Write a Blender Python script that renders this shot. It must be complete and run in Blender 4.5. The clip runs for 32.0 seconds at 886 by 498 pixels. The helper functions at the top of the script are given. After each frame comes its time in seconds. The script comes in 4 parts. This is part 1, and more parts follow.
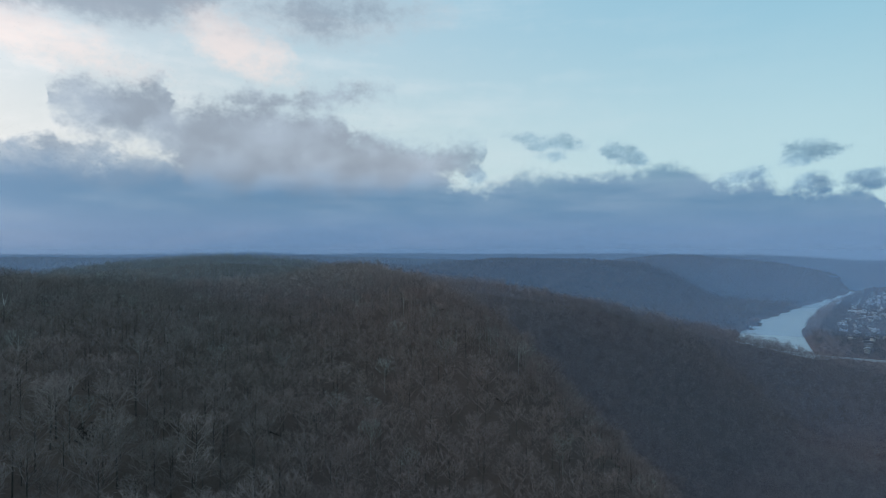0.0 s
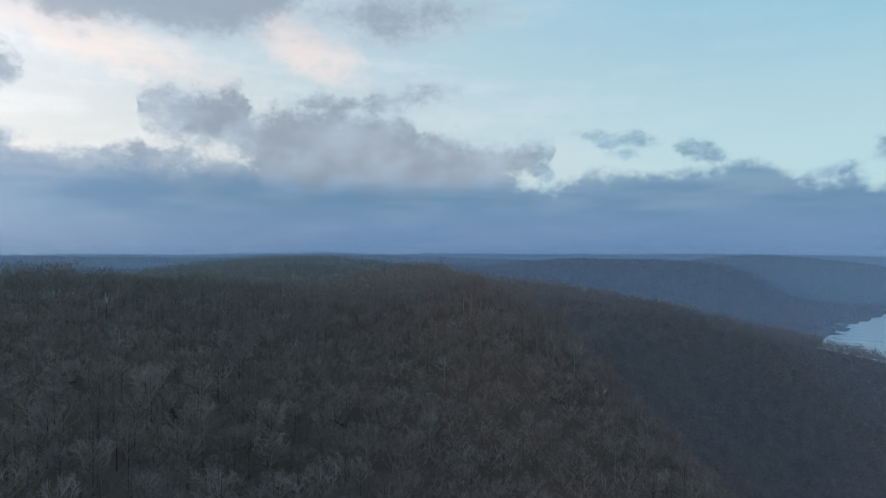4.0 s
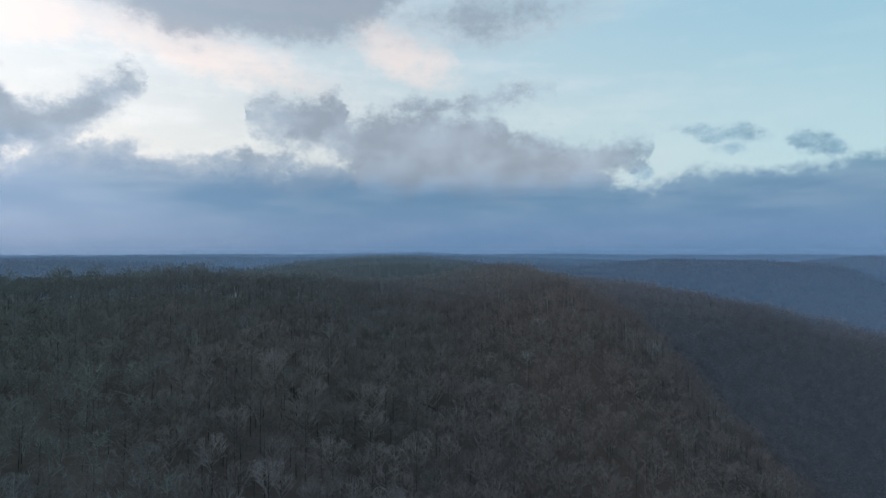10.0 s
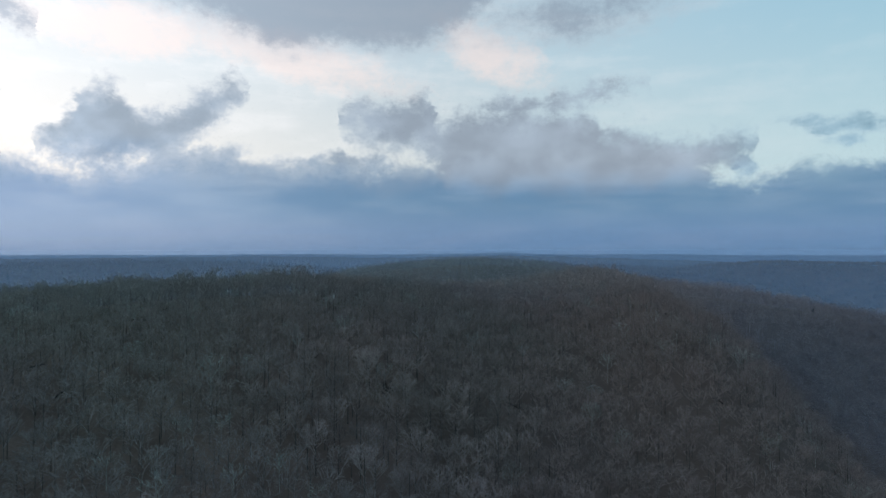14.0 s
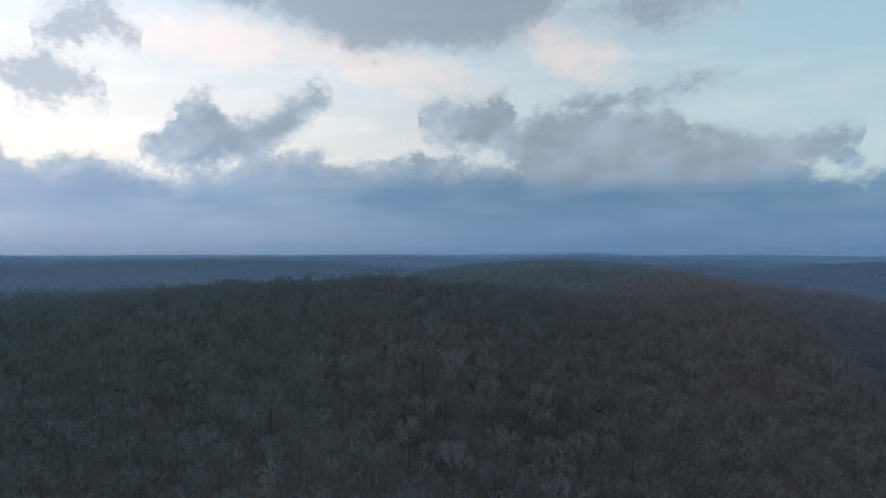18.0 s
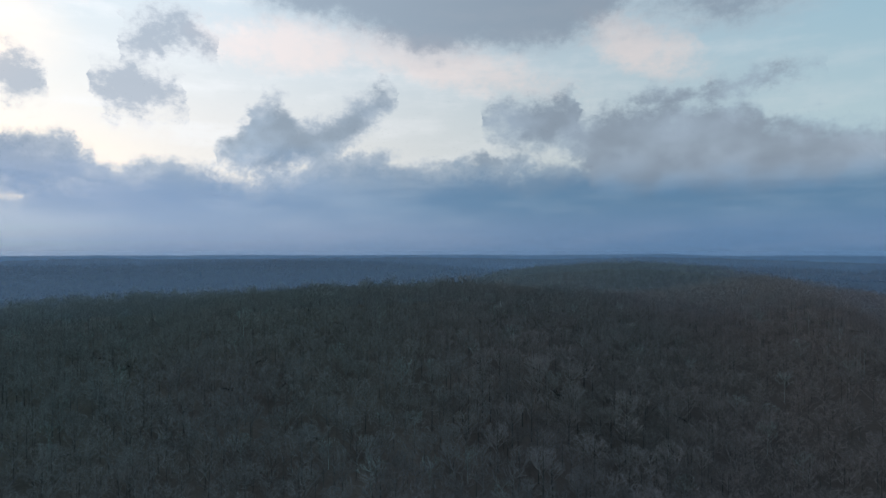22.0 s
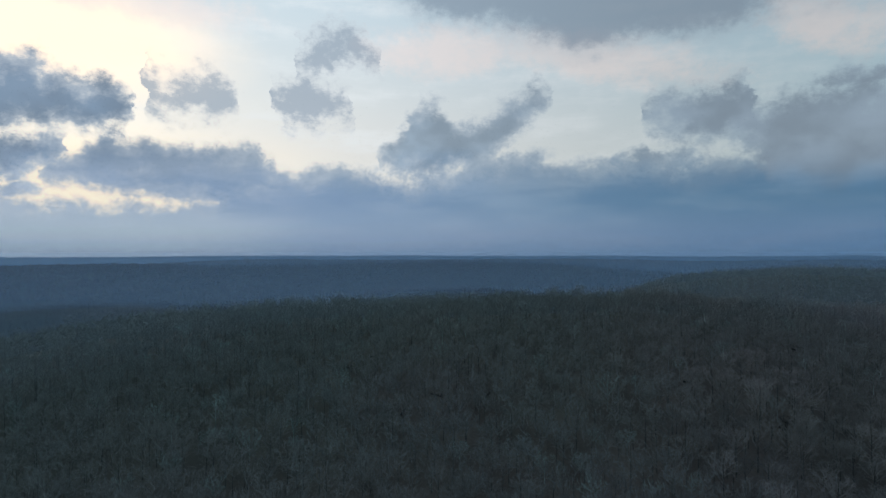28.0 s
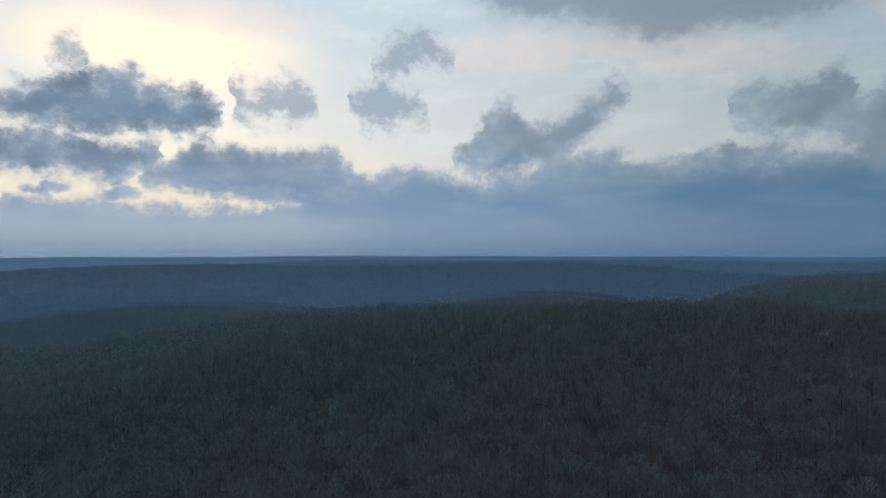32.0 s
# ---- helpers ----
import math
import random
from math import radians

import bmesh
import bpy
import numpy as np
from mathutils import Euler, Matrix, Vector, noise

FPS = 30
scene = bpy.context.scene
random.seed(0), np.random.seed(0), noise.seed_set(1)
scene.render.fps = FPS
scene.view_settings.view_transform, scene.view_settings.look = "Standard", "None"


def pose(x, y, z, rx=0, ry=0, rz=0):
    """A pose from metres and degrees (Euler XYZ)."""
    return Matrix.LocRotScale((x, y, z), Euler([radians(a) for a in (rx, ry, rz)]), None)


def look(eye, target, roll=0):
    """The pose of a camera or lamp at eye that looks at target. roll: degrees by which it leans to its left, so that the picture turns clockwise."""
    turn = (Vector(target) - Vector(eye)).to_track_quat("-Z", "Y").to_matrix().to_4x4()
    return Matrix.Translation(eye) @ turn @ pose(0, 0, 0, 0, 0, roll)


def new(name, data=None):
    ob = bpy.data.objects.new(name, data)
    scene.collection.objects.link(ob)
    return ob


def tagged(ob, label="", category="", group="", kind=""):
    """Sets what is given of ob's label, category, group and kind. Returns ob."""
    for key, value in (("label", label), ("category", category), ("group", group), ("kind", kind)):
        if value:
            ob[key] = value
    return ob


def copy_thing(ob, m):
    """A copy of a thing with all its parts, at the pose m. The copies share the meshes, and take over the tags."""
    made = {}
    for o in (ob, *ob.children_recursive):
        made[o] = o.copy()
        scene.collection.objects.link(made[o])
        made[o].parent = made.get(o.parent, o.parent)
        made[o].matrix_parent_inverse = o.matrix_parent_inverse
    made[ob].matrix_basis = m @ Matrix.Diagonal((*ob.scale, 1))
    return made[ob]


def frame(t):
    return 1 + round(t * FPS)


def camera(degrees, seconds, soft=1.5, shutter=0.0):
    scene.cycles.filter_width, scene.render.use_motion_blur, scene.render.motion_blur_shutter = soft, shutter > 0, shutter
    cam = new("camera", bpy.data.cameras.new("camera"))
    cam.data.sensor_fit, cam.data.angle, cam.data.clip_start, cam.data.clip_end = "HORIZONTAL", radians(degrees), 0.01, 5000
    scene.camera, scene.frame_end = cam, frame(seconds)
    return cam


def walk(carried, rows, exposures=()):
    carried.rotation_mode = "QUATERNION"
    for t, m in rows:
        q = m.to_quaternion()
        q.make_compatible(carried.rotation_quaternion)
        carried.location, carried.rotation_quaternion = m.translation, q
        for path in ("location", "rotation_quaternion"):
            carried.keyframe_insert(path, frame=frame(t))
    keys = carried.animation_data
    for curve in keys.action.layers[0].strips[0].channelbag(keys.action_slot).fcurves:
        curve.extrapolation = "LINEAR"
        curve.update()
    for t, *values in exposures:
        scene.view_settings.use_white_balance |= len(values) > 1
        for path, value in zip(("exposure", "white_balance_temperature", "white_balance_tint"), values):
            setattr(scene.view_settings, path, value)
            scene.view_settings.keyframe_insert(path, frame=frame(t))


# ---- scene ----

FOV = 72.2
PATH = [  # seconds, x, y, z, turn to the left
    (0.0, -0.3, -0.2, 200.0, 0.0), (1.0, 1.4, -1.6, 200.6, 1.4), (2.0, 2.4, -3.8, 201.0, 3.02), (3.0, 3.1, -6.5, 201.2, 4.65),
    (3.5, 3.4, -8.0, 201.2, 5.49), (5.5, 4.6, -14.7, 201.3, 8.79), (6.0, 5.0, -16.5, 201.4, 9.5), (7.0, 6.0, -20.0, 201.5, 10.85),
    (8.0, 7.2, -23.6, 201.7, 12.16), (9.0, 8.5, -27.0, 202.0, 13.54), (10.0, 10.1, -30.4, 202.3, 15.03), (11.0, 11.7, -33.7, 202.8, 16.69),
    (12.0, 13.3, -36.8, 203.3, 18.41), (13.0, 14.8, -39.8, 203.9, 20.63), (14.0, 16.2, -42.7, 204.6, 23.31), (15.0, 17.3, -45.4, 205.3, 25.72),
    (15.5, 17.8, -46.8, 205.6, 26.77), (17.5, 18.8, -51.9, 207.1, 30.06), (18.0, 18.8, -53.1, 207.5, 30.71), (19.0, 18.6, -55.5, 208.3, 32.01),
    (20.0, 17.9, -57.9, 209.1, 33.26), (21.0, 16.8, -60.2, 209.8, 34.79), (22.0, 15.4, -62.5, 210.6, 36.75), (23.0, 13.6, -64.8, 211.4, 39.1),
    (24.0, 11.6, -67.1, 212.2, 41.54), (25.0, 9.4, -69.4, 213.0, 44.01), (25.5, 8.3, -70.6, 213.4, 45.21), (27.5, 3.7, -75.3, 215.2, 50.04),
    (28.0, 2.6, -76.5, 215.6, 51.19), (29.0, 0.6, -79.0, 216.5, 53.47), (30.0, -1.2, -81.5, 217.5, 55.25), (31.0, -2.8, -84.2, 218.5, 56.81),
    (32.0, -3.9, -86.9, 219.4, 58.21),
]

cam = camera(FOV, 32.0, 1.0)
walk(cam, [(t, pose(x, y, z, 90, 0, turn)) for t, x, y, z, turn in PATH],
     exposures=[(0.0, 0.2, 6500, 10), (8.0, 0.2, 6500, 10), (20.0, 0.0, 6330, 9), (32.0, -0.39, 6130, 4)])

# ---------------------------------------------------------------- sky and light
SUN_BEARING, SUN_HEIGHT = -84.0, 9.0   # degrees to the right of north (+y), above the horizon

world = bpy.data.worlds.new("evening_sky")
scene.world = world
world.use_nodes = True
WT = world.node_tree
WT.nodes.clear()


def wn(kind, **props):
    n = WT.nodes.new(kind)
    for k, v in props.items():
        if k == "operation":
            n.operation = v
        elif k == "blend_type":
            n.blend_type = v
        elif k == "data_type":
            n.data_type = v
    return n


def feed(sock, v):
    if isinstance(v, bpy.types.NodeSocket):
        WT.links.new(v, sock)
    else:
        sock.default_value = v


def wmath(op, a, b=0.0, c=0.0, clamp=False):
    n = wn("ShaderNodeMath", operation=op)
    n.use_clamp = clamp
    feed(n.inputs[0], a)
    feed(n.inputs[1], b)
    feed(n.inputs[2], c)
    return n.outputs[0]


def wramp(v, lo, hi, a=0.0, b=1.0):
    n = wn("ShaderNodeMapRange")
    n.interpolation_type = "SMOOTHSTEP"
    for i, x in enumerate((v, lo, hi, a, b)):
        feed(n.inputs[i], x)
    return n.outputs[0]


def wmix(f, a, b):
    n = wn("ShaderNodeMix", data_type="RGBA")
    feed(n.inputs[0], f)
    feed(n.inputs[6], a if not isinstance(a, tuple) else (*a, 1))
    feed(n.inputs[7], b if not isinstance(b, tuple) else (*b, 1))
    return n.outputs[2]


def wnoise(vec, scale, detail, rough=0.55):
    n = wn("ShaderNodeTexNoise")
    feed(n.inputs["Vector"], vec)
    n.inputs["Scale"].default_value = scale
    n.inputs["Detail"].default_value = detail
    n.inputs["Roughness"].default_value = rough
    return n


gen = wn("ShaderNodeTexCoord").outputs["Generated"]
sep = wn("ShaderNodeSeparateXYZ")
feed(sep.inputs[0], gen)
BEAR = wmath("MULTIPLY", wmath("ARCTAN2", sep.outputs[0], sep.outputs[1]), 57.29578)
ELEV = wmath("MULTIPLY", wmath("ARCSINE", sep.outputs[2]), 57.29578)
# noise is stretched sideways, as clouds near the horizon are
squash = wn("ShaderNodeVectorMath", operation="MULTIPLY")
feed(squash.inputs[0], gen)
squash.inputs[1].default_value = (1.0, 1.0, 1.3)
NV = squash.outputs[0]
billow = wnoise(NV, 9.0, 6.0, 0.6)
fine = wnoise(NV, 26.0, 7.0, 0.62)
streak_v = wn("ShaderNodeVectorMath", operation="MULTIPLY")
feed(streak_v.inputs[0], gen)
streak_v.inputs[1].default_value = (1.0, 1.0, 6.0)
streak = wnoise(streak_v.outputs[0], 5.0, 5.0, 0.55)
puffs = wnoise(NV, 15.0, 2.0, 0.45)
frill = wnoise(NV, 75.0, 5.0, 0.6)
F2 = wmath("SUBTRACT", frill.outputs[0], 0.5)
P1 = wmath("SUBTRACT", puffs.outputs[0], 0.5)
B1 = wmath("SUBTRACT", billow.outputs[0], 0.5)
F1 = wmath("SUBTRACT", fine.outputs[0], 0.5)
S1 = wmath("SUBTRACT", streak.outputs[0], 0.5)
warp = wn("ShaderNodeCombineXYZ")
sepw = wn("ShaderNodeSeparateColor")
feed(sepw.inputs[0], billow.outputs["Color"])
sepf = wn("ShaderNodeSeparateColor")
feed(sepf.inputs[0], fine.outputs["Color"])


def warped(v, coarse, small, i):
    a = wmath("MULTIPLY", wmath("SUBTRACT", sepw.outputs[i], 0.5), coarse)
    b = wmath("MULTIPLY", wmath("SUBTRACT", sepf.outputs[i], 0.5), small)
    return wmath("ADD", v, wmath("ADD", a, b))


BENT_B, BENT_E = warped(BEAR, 3.4, 2.6, 1), warped(ELEV, 2.2, 1.5, 2)
feed(warp.inputs[0], BENT_B)
feed(warp.inputs[1], BENT_E)
WARPED = warp.outputs[0]

LAYER = {}


def add_to(layer, v):
    LAYER[layer] = v if layer not in LAYER else wmath("SMOOTH_MAX", LAYER[layer], v, 0.25)


def cloud(layer, bearing, height, half_wide, half_high, tilt):
    """One small cloud body, in degrees of bearing and height, joined to its layer."""
    m = wn("ShaderNodeMapping")
    m.vector_type = "TEXTURE"
    feed(m.inputs[0], WARPED)
    m.inputs[1].default_value = (bearing, height, 0)
    m.inputs[2].default_value = (0, 0, radians(tilt))
    m.inputs[3].default_value = (half_wide, half_high, 1)
    ln = wn("ShaderNodeVectorMath", operation="LENGTH")
    feed(ln.inputs[0], m.outputs[0])
    add_to(layer, wmath("MAXIMUM", wmath("SUBTRACT", 1.2, wmath("MULTIPLY", ln.outputs[1], ln.outputs[1])), -4.0))


def cloud_bank(layer, outline, grow=0.6, deep=2.6):
    """A long cloud by its outline: bearing, underside and top in degrees."""
    b0, b1 = outline[0][0] - 0.7, outline[-1][0] + 0.7
    pos = wn("ShaderNodeMapRange")
    for i, x in enumerate((BENT_B, b0, b1, 0.0, 1.0)):
        feed(pos.inputs[i], x)
    ramp = wn("ShaderNodeValToRGB")
    feed(ramp.inputs[0], pos.outputs[0])
    el = ramp.color_ramp.elements
    mid0, mid1 = sum(outline[0][1:]) / 2, sum(outline[-1][1:]) / 2
    rows = [(b0, mid0 + 8, mid0 - 8)] + list(outline) + [(b1, mid1 + 8, mid1 - 8)]
    if outline[0][1] < -5:
        rows[0], rows[-1] = (b0, 6.0, outline[0][2] - 5), (b1, 6.0, outline[-1][2] - 5)
    for i, (bear, lo, hi) in enumerate(rows):
        p = (bear - b0) / (b1 - b0)
        e = el[i] if i < 1 else el.new(p) if i < len(rows) - 1 else el[-1]
        e.position = p
        e.color = ((hi + 8) / 40, (lo + 8) / 40, 0, 1)
    sc = wn("ShaderNodeSeparateColor")
    feed(sc.inputs[0], ramp.outputs[0])
    hi = wmath("MULTIPLY_ADD", sc.outputs[0], 40.0, -8.0)
    lo = wmath("MULTIPLY_ADD", sc.outputs[1], 40.0, -8.0)
    v = wmath("MINIMUM", wmath("SUBTRACT", hi, BENT_E), wmath("SUBTRACT", BENT_E, lo))
    add_to(layer, wmath("MAXIMUM", wmath("MINIMUM", wmath("MULTIPLY", wmath("ADD", v, grow), 0.75), deep), -4.0))


# the grey cloud with its streak, and the slanting one beside it
GREY_CLOUD = [(-32.7, 11.6, 11.9), (-32.1, 10.8, 12.7), (-30.9, 10.2, 13.3), (-29.3, 9.8, 13.6), (-27.7, 9.4, 13.9), (-26, 9.3, 14.2), (-24.5, 8.6, 14.4),
              (-24, 8, 12.3), (-23.3, 7.3, 11.5), (-22, 5.5, 12), (-19.7, 4.6, 12.5), (-17.3, 4.6, 12.8), (-14.8, 4.7, 13), (-11.8, 4.7, 12.4), (-9.7, 4.8, 11.7),
              (-9.1, 4.8, 10.6), (-7.1, 4.8, 10.5), (-5.5, 5.1, 10.7), (-4.5, 5.4, 10), (-2.3, 6.2, 9.8), (-0.7, 6.8, 9.5), (0.9, 7.4, 9.7), (3, 7.9, 9.3),
              (4.1, 8.4, 8.8)]
GREY_STREAK = [(-23.3, 11.4, 11.8), (-20.6, 11.9, 12.8), (-18.2, 12.2, 13.7), (-14.8, 12.4, 14), (-12.8, 12.6, 14.4), (-10.2, 12.9, 15), (-8.2, 13.5, 15),
              (-6.6, 14, 14.8), (-4.7, 14.5, 14.6)]
SLANTING = [(-57.2, 8.3, 8.6), (-56.2, 8, 9.4), (-55, 7.2, 10.8), (-54.4, 6.9, 12.9), (-53.6, 6.7, 13.2), (-52.1, 6.7, 13.2), (-50.4, 6.8, 11.6), (-48.2, 7, 11.7),
              (-47.2, 7.7, 12.5), (-45.4, 10, 13.6), (-44.4, 10.6, 14.1), (-42.7, 11.5, 14.6), (-41.5, 12.7, 14.6), (-40.9, 13.7, 14.2)]
# slate clouds before the sun
SLATE = [(-96.3, 9.8, 11.4), (-94, 10.1, 11.8), (-92.9, 9.8, 12.3), (-91.4, 9.5, 13.2), (-89.9, 9.4, 13.8), (-88.3, 9.4, 13.8), (-86.7, 9.5, 14.6),
              (-85.3, 9.5, 15.2), (-84.4, 9.5, 14), (-82.4, 9.5, 14.1), (-80.2, 9.8, 13.6), (-78.6, 11.3, 12.1)]
SLATE_LOW = [(-96.3, 5.9, 9.4), (-94.3, 6, 9.1), (-92.2, 6.2, 9.2), (-90.3, 5.9, 8.8), (-88.7, 5.6, 8.7), (-86.3, 5.6, 9), (-84.6, 6.2, 9.1), (-83.1, 7.7, 8.8)]
# the long low bank
BANK_WEST = [(-94.3, -6, 4.1), (-90.7, -6, 4), (-86.7, -6, 3.7), (-82.4, -6, 3.4), (-76.9, -6, 3.5), (-72, -6, 4.1), (-70, -6, 4.7), (-66.2, -6, 6.9),
              (-63.5, -6, 6.9), (-60.2, -6, 7.3), (-58.3, -6, 6.8), (-56.3, -6, 6.2), (-53.3, -6, 6.5), (-50.2, -6, 7.1), (-48.6, -6, 7.6), (-46, -6, 8),
              (-42.8, -6, 8.4), (-40.7, -6, 7.8), (-37.5, -6, 7.7), (-35.4, -6, 7.9), (-30.2, -6, 7.4)]
BANK_EAST = [(-36.1, -6, 7.5), (-34, -6, 7.5), (-32.5, -6, 7.1), (-29.7, -6, 7), (-27.3, -6, 7.5), (-24.2, -6, 7.7), (-14.8, -6, 7.8), (-4.5, -6, 7.1),
              (-1.5, -6, 6.5), (0.9, -6, 5.4), (3.5, -6, 5.5), (6.2, -6, 5.9), (8.3, -6, 6.5), (11.4, -6, 6.1), (13.9, -6, 6.2), (16.4, -6, 6.6), (18.8, -6, 6.8),
              (21.2, -6, 6.7), (23, -6, 6), (25.2, -6, 5.1), (27.8, -6, 5.2), (29.8, -6, 4.6), (31.8, -6, 4.3), (36.1, -6, 3.9)]
BANK_HEAD = [(-84.6, 5.6, 5.9), (-84.2, 5.3, 6.7), (-82.4, 5.1, 7.5), (-80.2, 5, 8.5), (-76.9, 4.8, 9.1), (-74.5, 4.6, 8.7), (-73, 4.3, 8.3), (-71, 4.1, 8.8),
              (-68.4, 4, 9.2), (-67.7, 4, 7.9), (-66.4, 4, 6.7), (-64.8, 4, 5.9)]
# thin clouds high up
ROOF_CLOUD = [(-62, 26, 30), (-56, 23.4, 30), (-50, 21.4, 30), (-43.8, 20.1, 30), (-39.1, 18.9, 30), (-31.2, 18.7, 30), (-25.9, 18.9, 30), (-22.7, 20.2, 30), (-17, 23, 30), (-11, 26, 30)]
HOOK_TOP = [(-65.1, 16, 17.6), (-63.8, 16.4, 18.2), (-62.1, 16.8, 19.3), (-60.2, 17.2, 19.5), (-58.3, 16.9, 18.3), (-56.9, 16.8, 17.4)]
HOOK_LOW = [(-66.9, 13.1, 13.7), (-65.8, 11.6, 14.3), (-64, 11.5, 15.7), (-62.1, 11.9, 14.2), (-60.7, 12.2, 14.1), (-59.8, 12.5, 13)]
WEST_WISP = [(-77.6, 11.9, 15.2), (-76.2, 11.3, 14.8), (-74.8, 11.1, 14.9), (-72.9, 11.2, 15.2), (-71.3, 11.4, 15.2), (-70.3, 11.6, 14.2), (-69.8, 11.8, 13)]
FAR_WISP = [(-91.4, 13.6, 14.9), (-90.5, 13.7, 16.3), (-89.5, 14.1, 16.6), (-88.7, 14.6, 15.5)]
for outline in (GREY_CLOUD, GREY_STREAK):
    cloud_bank("grey", outline)
for outline in (SLANTING, SLATE, SLATE_LOW):
    cloud_bank("main", outline)
for outline in (BANK_WEST, BANK_EAST, BANK_HEAD):
    cloud_bank("bank", outline)
for outline, grow in ((HOOK_TOP, 1.7), (HOOK_LOW, 1.6), (WEST_WISP, 1.1), (FAR_WISP, 0.8)):
    cloud_bank("wisp", outline, grow)
cloud_bank("top", ROOF_CLOUD, 1.8)
cloud("top", -12.0, 21.0, 10.0, 3.0, 0)
for spec in ((9.6, 9.9, 3.6, 0.9, -6), (10.6, 8.4, 1.3, 0.6, 0), (16.6, 8.7, 1.8, 1.0, -10), (31.1, 7.7, 2.4, 1.0, 12), (31.6, 5.2, 1.7, 0.8, 0),
             (26.6, 6.1, 2.7, 0.9, 10), (35.3, 5.4, 1.6, 0.8, 0), (2.9, 6.9, 0.9, 0.9, 30), (-29.7, 7.6, 2.2, 1.2, 0),
             (-33.0, 7.6, 3.0, 1.2, 0), (-43.5, 8.2, 3.4, 1.1, 14), (-86.0, 4.6, 1.8, 0.6, 0), (-91.5, 5.0, 1.5, 0.5, 0)):
    cloud("main", *spec)
cloud("pink", -36.5, 16.9, 10.5, 1.8, -12)
cloud("pink", -52.0, 18.0, 7.0, 2.0, 0)
cloud("pink", -82.0, 20.6, 12.0, 1.8, -3)
cloud("pink", -18.6, 17.8, 5.2, 2.2, -26)
sunward = wramp(wmath("ABSOLUTE", wmath("SUBTRACT", BEAR, SUN_BEARING)), 24.0, 8.0)

# clear sky: the physical sky, and the pale evening air in front of it
nish = wn("ShaderNodeTexSky")
nish.sky_type = "NISHITA"
nish.sun_disc = False
nish.sun_elevation = radians(SUN_HEIGHT)
nish.sun_rotation = radians(SUN_BEARING)
nish.dust_density = 2.0
air = wn("ShaderNodeVectorMath", operation="SCALE")
feed(air.inputs[0], nish.outputs[0])
air.inputs[3].default_value = 0.06
sun_far = wmath("ABSOLUTE", wmath("SUBTRACT", BEAR, SUN_BEARING))
sun_near = wmath("POWER", wramp(sun_far, 135.0, 20.0), 1.35)
clear_hi = wmix(sun_near, (0.28, 0.55, 0.71), (0.64, 0.73, 0.80))
clear_lo = wmix(sun_near, (0.49, 0.71, 0.775), (0.80, 0.76, 0.735))
clear = wmix(wramp(ELEV, 5.0, 24.0), clear_lo, clear_hi)
clear = wmix(wramp(ELEV, 35.0, 80.0), clear, (0.24, 0.40, 0.62))
clear = wmix(0.12, clear, air.outputs[0])
veil = wramp(wmath("ADD", S1, wmath("MULTIPLY", F1, 0.4)), -0.08, 0.25, 0.0, 0.5)
clear = wmix(wmath("MULTIPLY", veil, sun_near), clear, (0.84, 0.84, 0.85))
# the side away from the sun is already dusky
dusk = wramp(wmath("MULTIPLY", wmath("COSINE", wmath("MULTIPLY", wmath("SUBTRACT", BEAR, SUN_BEARING), 0.0174533)), -1.0), 0.45, 0.98)
clear = wmix(wmath("MULTIPLY", dusk, 0.55), clear, (0.15, 0.22, 0.34))
# the hidden sun's glow
glow = wn("ShaderNodeMapping")
glow.vector_type = "TEXTURE"
feed(glow.inputs[0], WARPED)
glow.inputs[1].default_value = (-83.0, 16.5, 0)
glow.inputs[3].default_value = (9.0, 3.0, 1)
glen = wn("ShaderNodeVectorMath", operation="LENGTH")
feed(glen.inputs[0], glow.outputs[0])
clear = wmix(wramp(glen.outputs[1], 1.9, 0.0, 0.0, 0.95), clear, (1.5, 1.09, 0.76))

gap_glow = wmath("MULTIPLY", wramp(sun_far, 26.0, 6.0), wramp(ELEV, 11.0, 6.0))
clear = wmix(gap_glow, clear, (1.0, 0.83, 0.64))


def cover(layer, lo, hi, rough_b, rough_f, deep=-1.0):
    big = wmath("MAXIMUM", B1, deep)
    v = wmath("ADD", LAYER[layer], wmath("ADD", wmath("MULTIPLY", big, rough_b), wmath("MULTIPLY_ADD", F1, rough_f, wmath("MULTIPLY", F2, rough_f * 0.7))))
    return wramp(v, lo, hi), v


sky = clear
d, v = cover("pink", -0.7, 1.4, 2.4, 1.8)
sky = wmix(wmath("MULTIPLY", d, 0.55), sky, (0.93, 0.755, 0.70))
d, v = cover("top", -0.8, 2.0, 2.6, 1.4)
sky = wmix(wmath("MULTIPLY", d, 0.85), sky, wmix(wramp(v, 0.2, 1.5), (0.44, 0.51, 0.58), (0.27, 0.33, 0.41)))
d, v = cover("wisp", -0.2, 1.9, 2.8, 3.2)
sky = wmix(wmath("MULTIPLY", d, 0.8), sky, wmix(wramp(v, 0.1, 1.8), (0.57, 0.575, 0.615), (0.33, 0.38, 0.455)))
